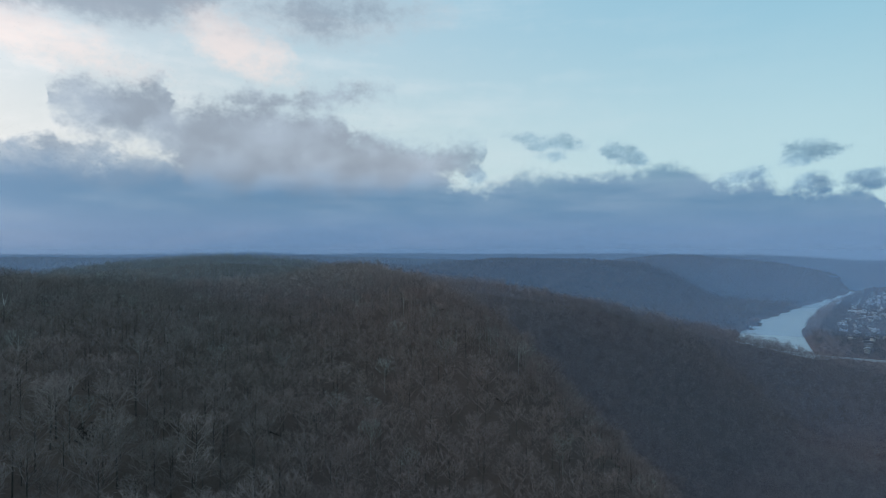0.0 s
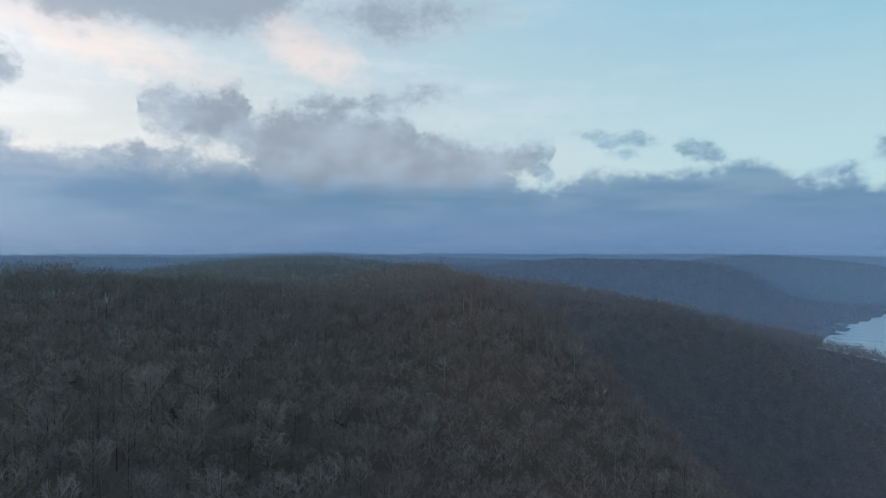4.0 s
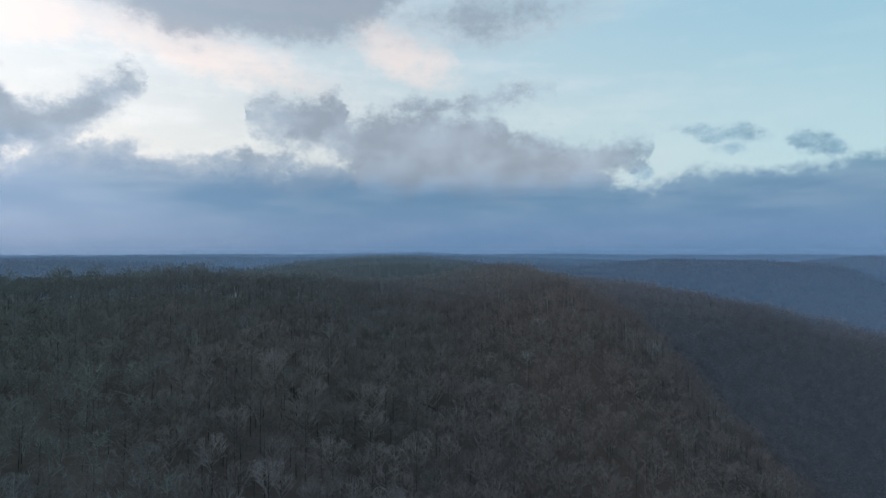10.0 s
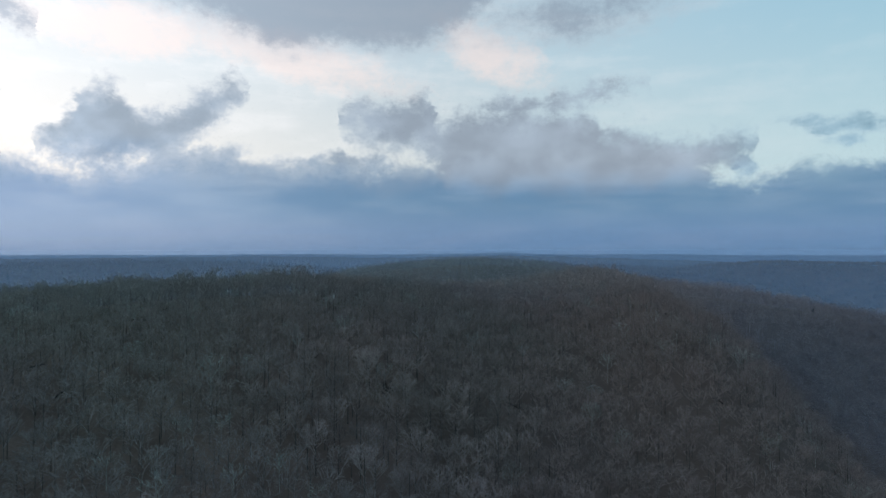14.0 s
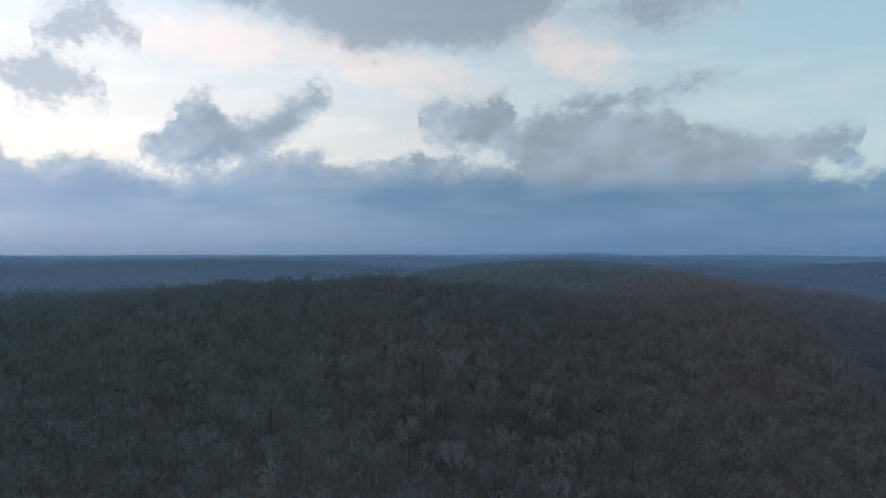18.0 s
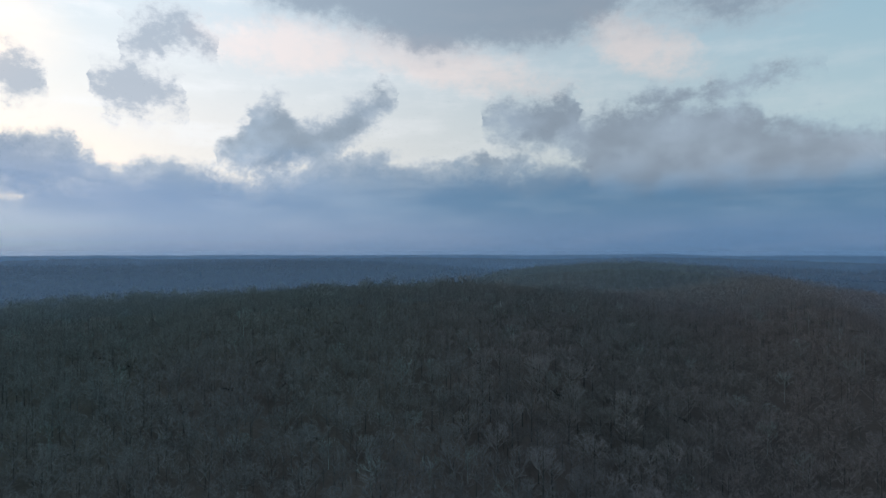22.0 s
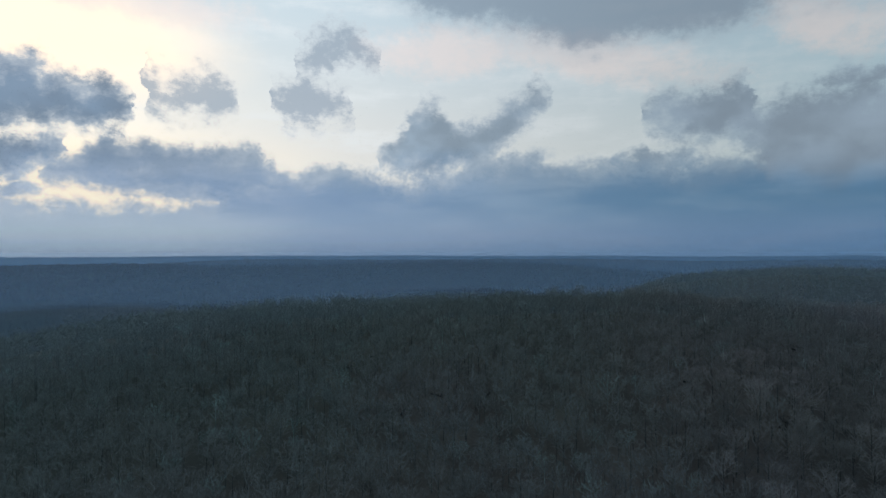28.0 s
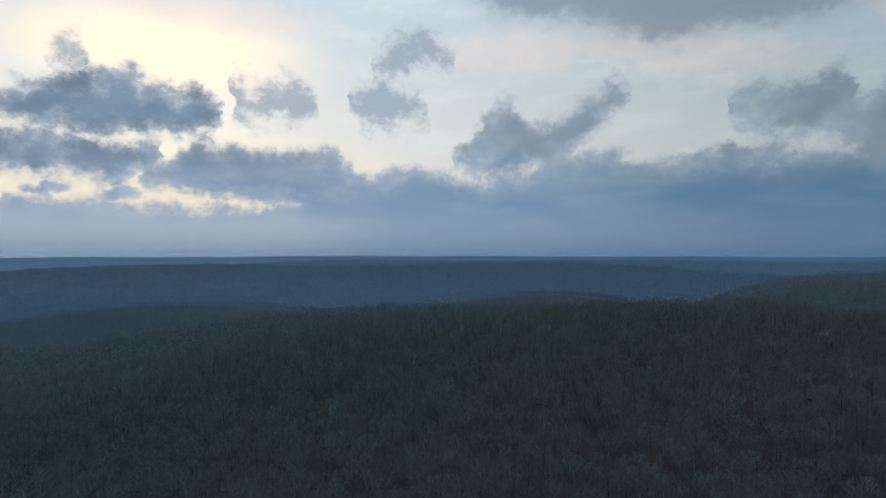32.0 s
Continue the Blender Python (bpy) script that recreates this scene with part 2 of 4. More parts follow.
# low down the clouds are blue with the air between, higher up grey, and slate-dark before the glow
blue = wmix(wramp(S1, -0.15, 0.2), (0.112, 0.228, 0.375), (0.185, 0.30, 0.44))
blue = wmix(wramp(sun_far, 58.0, 15.0), blue, wmix(wramp(S1, -0.15, 0.2), (0.19, 0.28, 0.43), (0.285, 0.36, 0.49)))
grey = wmix(sunward, wmix(sun_near, wmix(wramp(BEAR, -2.0, 9.0), (0.345, 0.405, 0.485), (0.20, 0.355, 0.455)), (0.28, 0.345, 0.425)), (0.16, 0.225, 0.32))
body = wmix(wramp(wmath("ADD", ELEV, wmath("MULTIPLY", B1, 5.0)), 4.5, 10.0), blue, grey)
lit = wn("ShaderNodeVectorMath", operation="SCALE")
feed(lit.inputs[0], body)
feed(lit.inputs[3], wramp(wmath("ADD", P1, wmath("MULTIPLY", F1, 0.25)), -0.2, 0.22, 1.2, 0.86))
puffy = lit.outputs[0]
rim = wmix(sun_near, (0.37, 0.56, 0.66), (0.50, 0.53, 0.58))
shade = wmath("ADD", wmath("MULTIPLY", P1, 2.0), wmath("MULTIPLY", F1, 0.7))
d, v = cover("main", -0.4, 0.95, 1.4, 2.2)
sky = wmix(wmath("MULTIPLY", d, 0.95), sky, wmix(wramp(wmath("ADD", v, shade), -0.2, 1.8), rim, puffy))
# the bank in front, with a paler upper edge
d, v = cover("bank", -0.35, 0.75, 1.2, 1.5)
edge_col = wmix(wmath("MULTIPLY", sun_near, 0.55), body, rim)
main_col = wmix(wramp(wmath("ADD", v, shade), 0.0, 1.8), edge_col, body)
low_band = wmix(wramp(sun_far, 75.0, 25.0), (0.145, 0.255, 0.43), (0.27, 0.35, 0.48))
low_band = wmix(sunward, low_band, (0.43, 0.50, 0.57))
main_col = wmix(wramp(ELEV, 4.6, 0.6), main_col, low_band)
sky = wmix(wmath("MULTIPLY", d, 0.95), sky, main_col)
# the grey cloud hangs before the bank
d, v = cover("grey", -0.5, 1.0, 1.4, 2.2)
mauve = wmix(wramp(wmath("ADD", ELEV, wmath("MULTIPLY", P1, 3.0)), 3.6, 7.8), blue, grey)
lit = wn("ShaderNodeVectorMath", operation="SCALE")
feed(lit.inputs[0], mauve)
feed(lit.inputs[3], wramp(wmath("ADD", P1, wmath("MULTIPLY", F1, 0.25)), -0.2, 0.22, 1.16, 0.88))
thin = wramp(ELEV, 3.8, 6.6, 0.25, 0.95)
upper_rim = wmix(wramp(ELEV, 7.0, 10.0), lit.outputs[0], rim)
sky = wmix(wmath("MULTIPLY", d, thin), sky, wmix(wramp(wmath("ADD", v, shade), -0.2, 1.8), upper_rim, lit.outputs[0]))
# thin layers of haze just over the horizon
sky = wmix(wmath("MULTIPLY", wramp(ELEV, 3.2, 0.0), wramp(S1, -0.1, 0.2, 0.0, 0.35)), sky, wmix(sun_near, (0.22, 0.33, 0.50), (0.40, 0.42, 0.52)))
# below the horizon the air darkens to the land's colour
sky = wmix(wramp(ELEV, -0.5, -6.0), sky, (0.05, 0.06, 0.07))
# the whole sky brightens towards the sun
brighter = wn("ShaderNodeVectorMath", operation="SCALE")
feed(brighter.inputs[0], sky)
feed(brighter.inputs[3], wramp(sun_far, 64.0, 15.0, 0.95, 1.31))
sky = brighter.outputs[0]
bg = wn("ShaderNodeBackground")
feed(bg.inputs[0], sky)
bg.inputs[1].default_value = 1.0
out = wn("ShaderNodeOutputWorld")
WT.links.new(bg.outputs[0], out.inputs[0])

sun_data = bpy.data.lights.new("evening_sun", "SUN")
sun_data.energy, sun_data.angle, sun_data.color = 0.25, radians(14), (1.0, 0.86, 0.72)
sun = new("evening_sun", sun_data)
sb, sh = radians(SUN_BEARING), radians(SUN_HEIGHT)
sun.matrix_world = look((-300, 0, 900), (-300 - 100 * math.sin(sb) * math.cos(sh), -100 * math.cos(sb) * math.cos(sh), 900 - 100 * math.sin(sh)))

# ---------------------------------------------------------------- materials


def material(name):
    m = bpy.data.materials.new(name)
    m.use_nodes = True
    nt = m.node_tree
    bsdf = nt.nodes["Principled BSDF"]
    bsdf.inputs["Specular IOR Level"].default_value = 0.15
    return m, nt, bsdf


def mottled(name, low, high, scale, rough=0.9, fine_scale=None, third=None, third_scale=0.01, per_piece=0.0, bump=0.0, west_tint=None, per_twig=0.0):
    """Two colours mixed by noise at two sizes, a third one in large patches, and a change from piece to piece."""
    m, nt, bsdf = material(name)
    co = nt.nodes.new("ShaderNodeNewGeometry").outputs["Position"]

    def tex(sc, det):
        n = nt.nodes.new("ShaderNodeTexNoise")
        nt.links.new(co, n.inputs["Vector"])
        n.inputs["Scale"].default_value, n.inputs["Detail"].default_value = sc, det
        r = nt.nodes.new("ShaderNodeMapRange")
        nt.links.new(n.outputs[0], r.inputs[0])
        r.inputs[1].default_value, r.inputs[2].default_value = 0.32, 0.68
        return r.outputs[0]

    def mixc(f, a, b):
        n = nt.nodes.new("ShaderNodeMix")
        n.data_type = "RGBA"
        for sock, v in ((n.inputs[0], f), (n.inputs[6], a), (n.inputs[7], b)):
            if isinstance(v, bpy.types.NodeSocket):
                nt.links.new(v, sock)
            else:
                sock.default_value = (*v, 1) if isinstance(v, tuple) else v
        return n.outputs[2]

    a = tex(scale, 3)
    col = mixc(a, low, high)
    f = tex(fine_scale or scale * 9, 4)
    col = mixc(f, mixc(0.35, col, tuple(c * 0.6 for c in low)), col)
    if third:
        col = mixc(tex(third_scale, 2), col, third)
    # base colour shifts westwards to carry the change of light across the slope
    if west_tint:
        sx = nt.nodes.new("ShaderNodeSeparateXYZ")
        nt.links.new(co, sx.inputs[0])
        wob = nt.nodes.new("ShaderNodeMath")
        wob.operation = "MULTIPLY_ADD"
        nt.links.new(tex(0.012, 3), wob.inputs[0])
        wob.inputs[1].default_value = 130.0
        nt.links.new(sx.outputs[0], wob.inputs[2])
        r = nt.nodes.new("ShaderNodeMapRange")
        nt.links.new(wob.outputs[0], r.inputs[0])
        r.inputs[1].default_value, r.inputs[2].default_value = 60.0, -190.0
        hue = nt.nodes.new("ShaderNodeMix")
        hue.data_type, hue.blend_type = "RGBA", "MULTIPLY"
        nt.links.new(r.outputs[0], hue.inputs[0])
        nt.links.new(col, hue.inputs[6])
        hue.inputs[7].default_value = (*west_tint, 1)
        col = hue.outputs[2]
    if per_piece or per_twig:
        info = nt.nodes.new("ShaderNodeObjectInfo").outputs["Random"] if per_piece else nt.nodes.new("ShaderNodeNewGeometry").outputs["Random Per Island"]
        per_piece = per_piece or per_twig
        hsv = nt.nodes.new("ShaderNodeHueSaturation")
        r = nt.nodes.new("ShaderNodeMapRange")
        nt.links.new(info, r.inputs[0])
        r.inputs[3].default_value, r.inputs[4].default_value = 1 - per_piece, 1 + per_piece
        nt.links.new(r.outputs[0], hsv.inputs["Value"])
        nt.links.new(col, hsv.inputs["Color"])
        col = hsv.outputs[0]
    nt.links.new(col, bsdf.inputs["Base Color"])
    bsdf.inputs["Roughness"].default_value = rough
    if bump:
        b = nt.nodes.new("ShaderNodeBump")
        nt.links.new(f, b.inputs["Height"])
        b.inputs["Strength"].default_value, b.inputs["Distance"].default_value = 0.6, bump
        nt.links.new(b.outputs[0], bsdf.inputs["Normal"])
    return m


# the litter too is coloured greener westwards, for the light there
M_LITTER = mottled("leaf_litter", (0.112, 0.074, 0.063), (0.19, 0.128, 0.108), 0.06, 0.95, 0.9, (0.106, 0.082, 0.071), 0.006, bump=0.3, west_tint=(0.75, 0.98, 0.90))
WEST_TINT = (0.93, 1.15, 1.08)   # greener, brighter light over the west, put into the wood's colour
M_TWIG = mottled("bare_twigs", (0.175, 0.141, 0.139), (0.33, 0.275, 0.27), 0.13, 0.9, 0.6, (0.262, 0.205, 0.19), 0.008, west_tint=WEST_TINT, per_twig=0.3)
M_BARK = mottled("grey_bark", (0.055, 0.050, 0.045), (0.12, 0.110, 0.10), 0.3, 0.9, 4.0, per_piece=0.3, bump=0.02)
M_CROWN = mottled("bare_crown", (0.19, 0.155, 0.152), (0.35, 0.295, 0.287), 0.3, 0.9, 2.0, (0.265, 0.195, 0.178), 0.008, per_piece=0.35, west_tint=WEST_TINT)
M_GREY = mottled("light_grey_twigs", (0.26, 0.245, 0.23), (0.40, 0.38, 0.355), 0.2, 0.9, 1.0, west_tint=WEST_TINT, per_twig=0.45)
M_PALE = mottled("pale_bark", (0.22, 0.21, 0.19), (0.36, 0.34, 0.31), 0.3, 0.85, 2.0, per_piece=0.15)
M_WHITE = mottled("white_bark", (0.42, 0.41, 0.39), (0.62, 0.60, 0.57), 0.5, 0.8, 3.0)
M_DARK = mottled("dead_bark", (0.018, 0.016, 0.015), (0.04, 0.036, 0.032), 0.3, 0.9, 2.0)
M_FIR = mottled("fir_needles", (0.018, 0.030, 0.022), (0.035, 0.052, 0.036), 0.4, 0.9, 2.0)
M_FAR = mottled("far_wood", (0.075, 0.068, 0.062), (0.14, 0.125, 0.115), 0.02, 0.95, 0.15, (0.10, 0.072, 0.060), 0.003)
M_EAST = mottled("dark_east_twigs", (0.16, 0.132, 0.130), (0.29, 0.246, 0.24), 0.11, 0.9, 0.5, (0.23, 0.172, 0.160), 0.008)
M_ROAD = mottled("worn_concrete", (0.28, 0.28, 0.28), (0.38, 0.38, 0.37), 0.1, 0.9)
M_WALL = mottled("house_wall", (0.42, 0.41, 0.39), (0.62, 0.60, 0.57), 0.4, 0.8, 3.0, per_piece=0.4)
M_ROOF = mottled("house_roof", (0.09, 0.09, 0.10), (0.16, 0.15, 0.15), 0.4, 0.85, 3.0, per_piece=0.5)
M_SAND = mottled("river_gravel", (0.24, 0.22, 0.20), (0.36, 0.33, 0.30), 0.05, 0.95)

M_WATER, nt, bsdf = material("river_water")
bsdf.inputs["Base Color"].default_value = (0.42, 0.49, 0.51, 1)
bsdf.inputs["IOR"].default_value = 2.0
bsdf.inputs["Roughness"].default_value = 0.38
bsdf.inputs["Specular IOR Level"].default_value = 1.0
rn = nt.nodes.new("ShaderNodeTexNoise")
rn.inputs["Scale"].default_value = 0.25
rn.inputs["Detail"].default_value = 6
nt.links.new(nt.nodes.new("ShaderNodeNewGeometry").outputs["Position"], rn.inputs["Vector"])
rb = nt.nodes.new("ShaderNodeBump")
rb.inputs["Strength"].default_value, rb.inputs["Distance"].default_value = 0.8, 1.0
nt.links.new(rn.outputs[0], rb.inputs["Height"])
nt.links.new(rb.outputs[0], bsdf.inputs["Normal"])


def haze(name, amount, top):
    """Blue sheet imitating evening haze: mostly clear, scattering what light falls on it, thinning out upwards."""
    m = bpy.data.materials.new(name)
    m.use_nodes = True
    nt = m.node_tree
    nt.nodes.clear()
    geo = nt.nodes.new("ShaderNodeNewGeometry")
    sp = nt.nodes.new("ShaderNodeSeparateXYZ")
    nt.links.new(geo.outputs["Position"], sp.inputs[0])
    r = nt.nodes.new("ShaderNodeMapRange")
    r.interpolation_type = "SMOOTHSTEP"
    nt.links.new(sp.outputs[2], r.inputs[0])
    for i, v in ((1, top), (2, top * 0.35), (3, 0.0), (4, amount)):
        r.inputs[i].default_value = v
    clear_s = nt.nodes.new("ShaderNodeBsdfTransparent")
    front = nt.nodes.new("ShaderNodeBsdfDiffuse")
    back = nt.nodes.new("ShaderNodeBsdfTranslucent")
    # the blue of distant air is put into the sheet's colour
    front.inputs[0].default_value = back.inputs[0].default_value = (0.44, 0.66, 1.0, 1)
    both = nt.nodes.new("ShaderNodeMixShader")
    nt.links.new(front.outputs[0], both.inputs[1])
    nt.links.new(back.outputs[0], both.inputs[2])
    mix = nt.nodes.new("ShaderNodeMixShader")
    nt.links.new(r.outputs[0], mix.inputs[0])
    nt.links.new(clear_s.outputs[0], mix.inputs[1])
    nt.links.new(both.outputs[0], mix.inputs[2])
    o = nt.nodes.new("ShaderNodeOutputMaterial")
    nt.links.new(mix.outputs[0], o.inputs[0])
    return m


# ---------------------------------------------------------------- the land
NEAR, FAR = [], []
TREE_TOP = 13.5      # from the ground to the level of the crowns


def near_hill(*v):
    NEAR.append(v)


def far_hill(*v):
    FAR.append(v)


# centre x, y, rise, two radii, turn
near_hill(-246, 216, 101, 224, 130, 30)
near_hill(-474, 1006, 106, 574, 226, -79)
near_hill(-110, 858, 214, 199, 354, -257)
near_hill(218, 640, 129, 374, 84, 31)
near_hill(-277, 64, 60, 344, 168, 61)
near_hill(-20, 434, 65, 134, 345, -370)
near_hill(24, 256, 59, 110, 40, 114)
near_hill(-496, 279, 72, 102, 515, 11)
near_hill(-335, 573, -149, 1357, 336, 28)
near_hill(-132, -167, 59, 307, 184, 20)

near_hill(713, 731, 60, 110, 119, 110)
far_hill(-6, 1640, 94, 308, 72, 21)
far_hill(420, 2100, 130, 640, 130, 28)
far_hill(1260, 2850, 122, 560, 250, 10)
far_hill(-2268, 180, 108, 411, 560, 8)
far_hill(-1992, 1478, 116, 258, 815, -41)
far_hill(-1584, 2707, 101, 847, 430, 36)
far_hill(-329, 2720, 99, 961, 502, 56)
far_hill(-1686, 48, 24, 603, 183, 40)
far_hill(-1297, 1004, 49, 319, 148, 18)
far_hill(1900, 700, 90, 500, 500, 0)

RIVER = [(545, 950), (575, 1050), (610, 1130), (655, 1210), (712, 1330), (868, 1590), (1245, 2050), (1690, 2560), (1895, 2800), (2350, 3300)]


def river_line():
    """The river's middle, smoothed, every 25 m or so."""
    p = np.array(RIVER, float)
    s = np.concatenate([[0], np.cumsum(np.hypot(*np.diff(p, axis=0).T))])
    q = np.arange(0, s[-1], 25.0)
    xy = np.stack([np.interp(q, s, p[:, 0]), np.interp(q, s, p[:, 1])], 1)
    for _ in range(30):
        xy[1:-1] = 0.25 * xy[:-2] + 0.5 * xy[1:-1] + 0.25 * xy[2:]
    return xy


RL = river_line()
WIDE = np.interp(np.hypot(RL[:, 0], RL[:, 1]), [1500, 2300, 3000], [1.0, 0.62, 0.5])   # the far reach is narrower


def bumps(hills, x, y, base, power=1.0):
    z = np.full(np.shape(x), float(base))
    for cx, cy, rise, a, b, turn in hills:
        c, s = math.cos(radians(turn)), math.sin(radians(turn))
        u, v = ((x - cx) * c + (y - cy) * s) / a, (-(x - cx) * s + (y - cy) * c) / b
        z = z + rise * np.exp(-0.5 * (u * u + v * v) ** power)
    return z


def smooth(v, lo, hi):
    k = np.clip((v - lo) / (hi - lo), 0, 1)
    return k * k * (3 - 2 * k)


def river_dist(x, y):
    x, y = np.asarray(x, float), np.asarray(y, float)
    best = np.full(x.shape, 1e9)
    for (px, py), w in zip(RL[::2], WIDE[::2]):
        best = np.minimum(best, ((x - px) ** 2 + (y - py) ** 2) / w ** 2)
    return np.sqrt(best)


def roll(x, y, size):
    """Gentle unevenness of the ground, about -1 to 1."""
    return (np.sin(x / size + 1.3 * np.sin(y / size * 0.7)) * np.cos(y / size * 0.9 + np.sin(x / size * 0.6)))


def shore_side(x, y):
    """Metres to the right of the river's straight reach."""
    return x * 0.804 - y * 0.595 + 219


def ground(x, y):
    x, y = np.asarray(x, float), np.asarray(y, float)
    r, bear = np.hypot(x, y), np.degrees(np.arctan2(x, y))
    near = bumps(NEAR, x, y, 40) - TREE_TOP
    low = 32 * np.exp(-(river_dist(x, y) / 1050) ** 4)   # the valley floor towards the river
    far = bumps(FAR, x, y, 45, 1.5) - low
    plain = smooth(r, 3500, 4550) * 106 * (1 - 0.35 * np.exp(-((bear - 37) / 7) ** 2))
    far = np.maximum(far, 45 + plain - low) + 4 * roll(x, y, 260) * smooth(r, 1600, 2400)
    far = far + 13 * np.exp(-((bear + 17) / 3.0) ** 2) * smooth(r, 4100, 4600)
    z = near + (far - near) * smooth(r, 1330, 1560)
    z = np.maximum(z, 12 + 3 * roll(x, y, 90)) + 1.0 * roll(x, y, 23) + 1.5 * roll(x, y, 61)
    rd = river_dist(x, y)
    # right of the river lies a flat shore with the town
    east = smooth(shore_side(x, y), 20, 110) * smooth(y, 850, 1050) * (1 - smooth(r, 3200, 4200))
    z = z + (7 + 0.008 * rd - z) * east
    bank = smooth(rd, 60, 95)
    z = np.where(rd < 95, -4 + (np.minimum(z, 9) + 4) * bank, 9 + (z - 9) * smooth(rd, 90, 175) if np.ndim(z) else z)
    return z


def mesh_object(name, verts, faces, mat, parent=None):
    me = bpy.data.meshes.new(name)
    verts, faces = np.asarray(verts, np.float32), np.asarray(faces, np.int32)
    k = faces.shape[1]
    me.vertices.add(len(verts))
    me.vertices.foreach_set("co", verts.ravel())
    me.loops.add(faces.size)
    me.loops.foreach_set("vertex_index", faces.ravel())
    me.polygons.add(len(faces))
    me.polygons.foreach_set("loop_start", np.arange(0, faces.size, k, dtype=np.int32))
    me.update(calc_edges=True)
    me.materials.append(mat)
    ob = new(name, me)
    if parent is not None:
        ob.parent = parent
    return ob


def grid_faces(n, m, wrap):
    i, j = np.meshgrid(np.arange(n - 1), np.arange(m if wrap else m - 1), indexing="ij")
    a = i * m + j
    b = i * m + (j + 1) % m
    return np.stack([a, b, b + m, a + m], -1).reshape(-1, 4)


rings = np.concatenate([[0.01], np.geomspace(12, 4930, 196)])
angles = np.linspace(0, 2 * np.pi, 481)[:-1]
RR, AA = np.meshgrid(rings, angles, indexing="ij")
GX, GY = RR * np.sin(AA), RR * np.cos(AA)
gv = np.stack([GX, GY, ground(GX, GY)], -1).reshape(-1, 3)
land = mesh_object("ground", gv, grid_faces(len(rings), len(angles), True)[:, ::-1], M_LITTER)
land.data.polygons.foreach_set("use_smooth", np.ones(len(land.data.polygons), bool))
tagged(land, "wooded hills covered with brown fallen leaves", "ground", kind="structure")

# river: a ribbon of water
nrm = np.gradient(RL, axis=0)
nrm = np.stack([nrm[:, 1], -nrm[:, 0]], 1) / np.hypot(nrm[:, 0], nrm[:, 1])[:, None]
cols = np.linspace(-92, 92, 7)
wv = (RL[:, None, :] + nrm[:, None, :] * cols[None, :, None] * WIDE[:, None, None])
wv = np.concatenate([wv, np.zeros(wv.shape[:2] + (1,))], 2).reshape(-1, 3)
river = mesh_object("water", wv, grid_faces(len(RL), 7, False), M_WATER)
tagged(river, "wide pale river reflecting the evening sky", "river", kind="structure")

# ---------------------------------------------------------------- trees
rs = np.random.RandomState(7)


def tube(p, q, r0, r1, sides, turn=0.0):
    """Tapered stick from p to q: its corners and its triangles."""
    p, q = np.array(p, float), np.array(q, float)
    d = (q - p) / max(1e-6, np.linalg.norm(q - p))
    u = np.cross(d, (0.31, 0.95, 0.05))
    u /= np.linalg.norm(u)
    w = np.cross(d, u)
    a = turn + np.arange(sides) * 2 * np.pi / sides
    ring = np.cos(a)[:, None] * u + np.sin(a)[:, None] * w
    vs = np.concatenate([p + ring * r0, q + ring * r1])
    fs = []
    for i in range(sides):
        j = (i + 1) % sides
        fs += [(i, j, sides + j), (i, sides + j, sides + i)]
    return vs, fs


def blade(p, q, wid):
    """A twig too thin for more than one long triangle."""
    p, q = np.array(p, float), np.array(q, float)
    s = np.cross(q - p, rs.normal(size=3))
    s = s / max(1e-6, np.linalg.norm(s)) * wid * 0.5
    return np.stack([p - s, p + s, q]), [(0, 1, 2)]


def join(bits):
    vs, fs, n = [], [], 0
    for v, f in bits:
        vs.append(v)
        fs.append(np.asarray(f, np.int32) + n)
        n += len(v)
    return np.concatenate(vs), np.concatenate(fs)


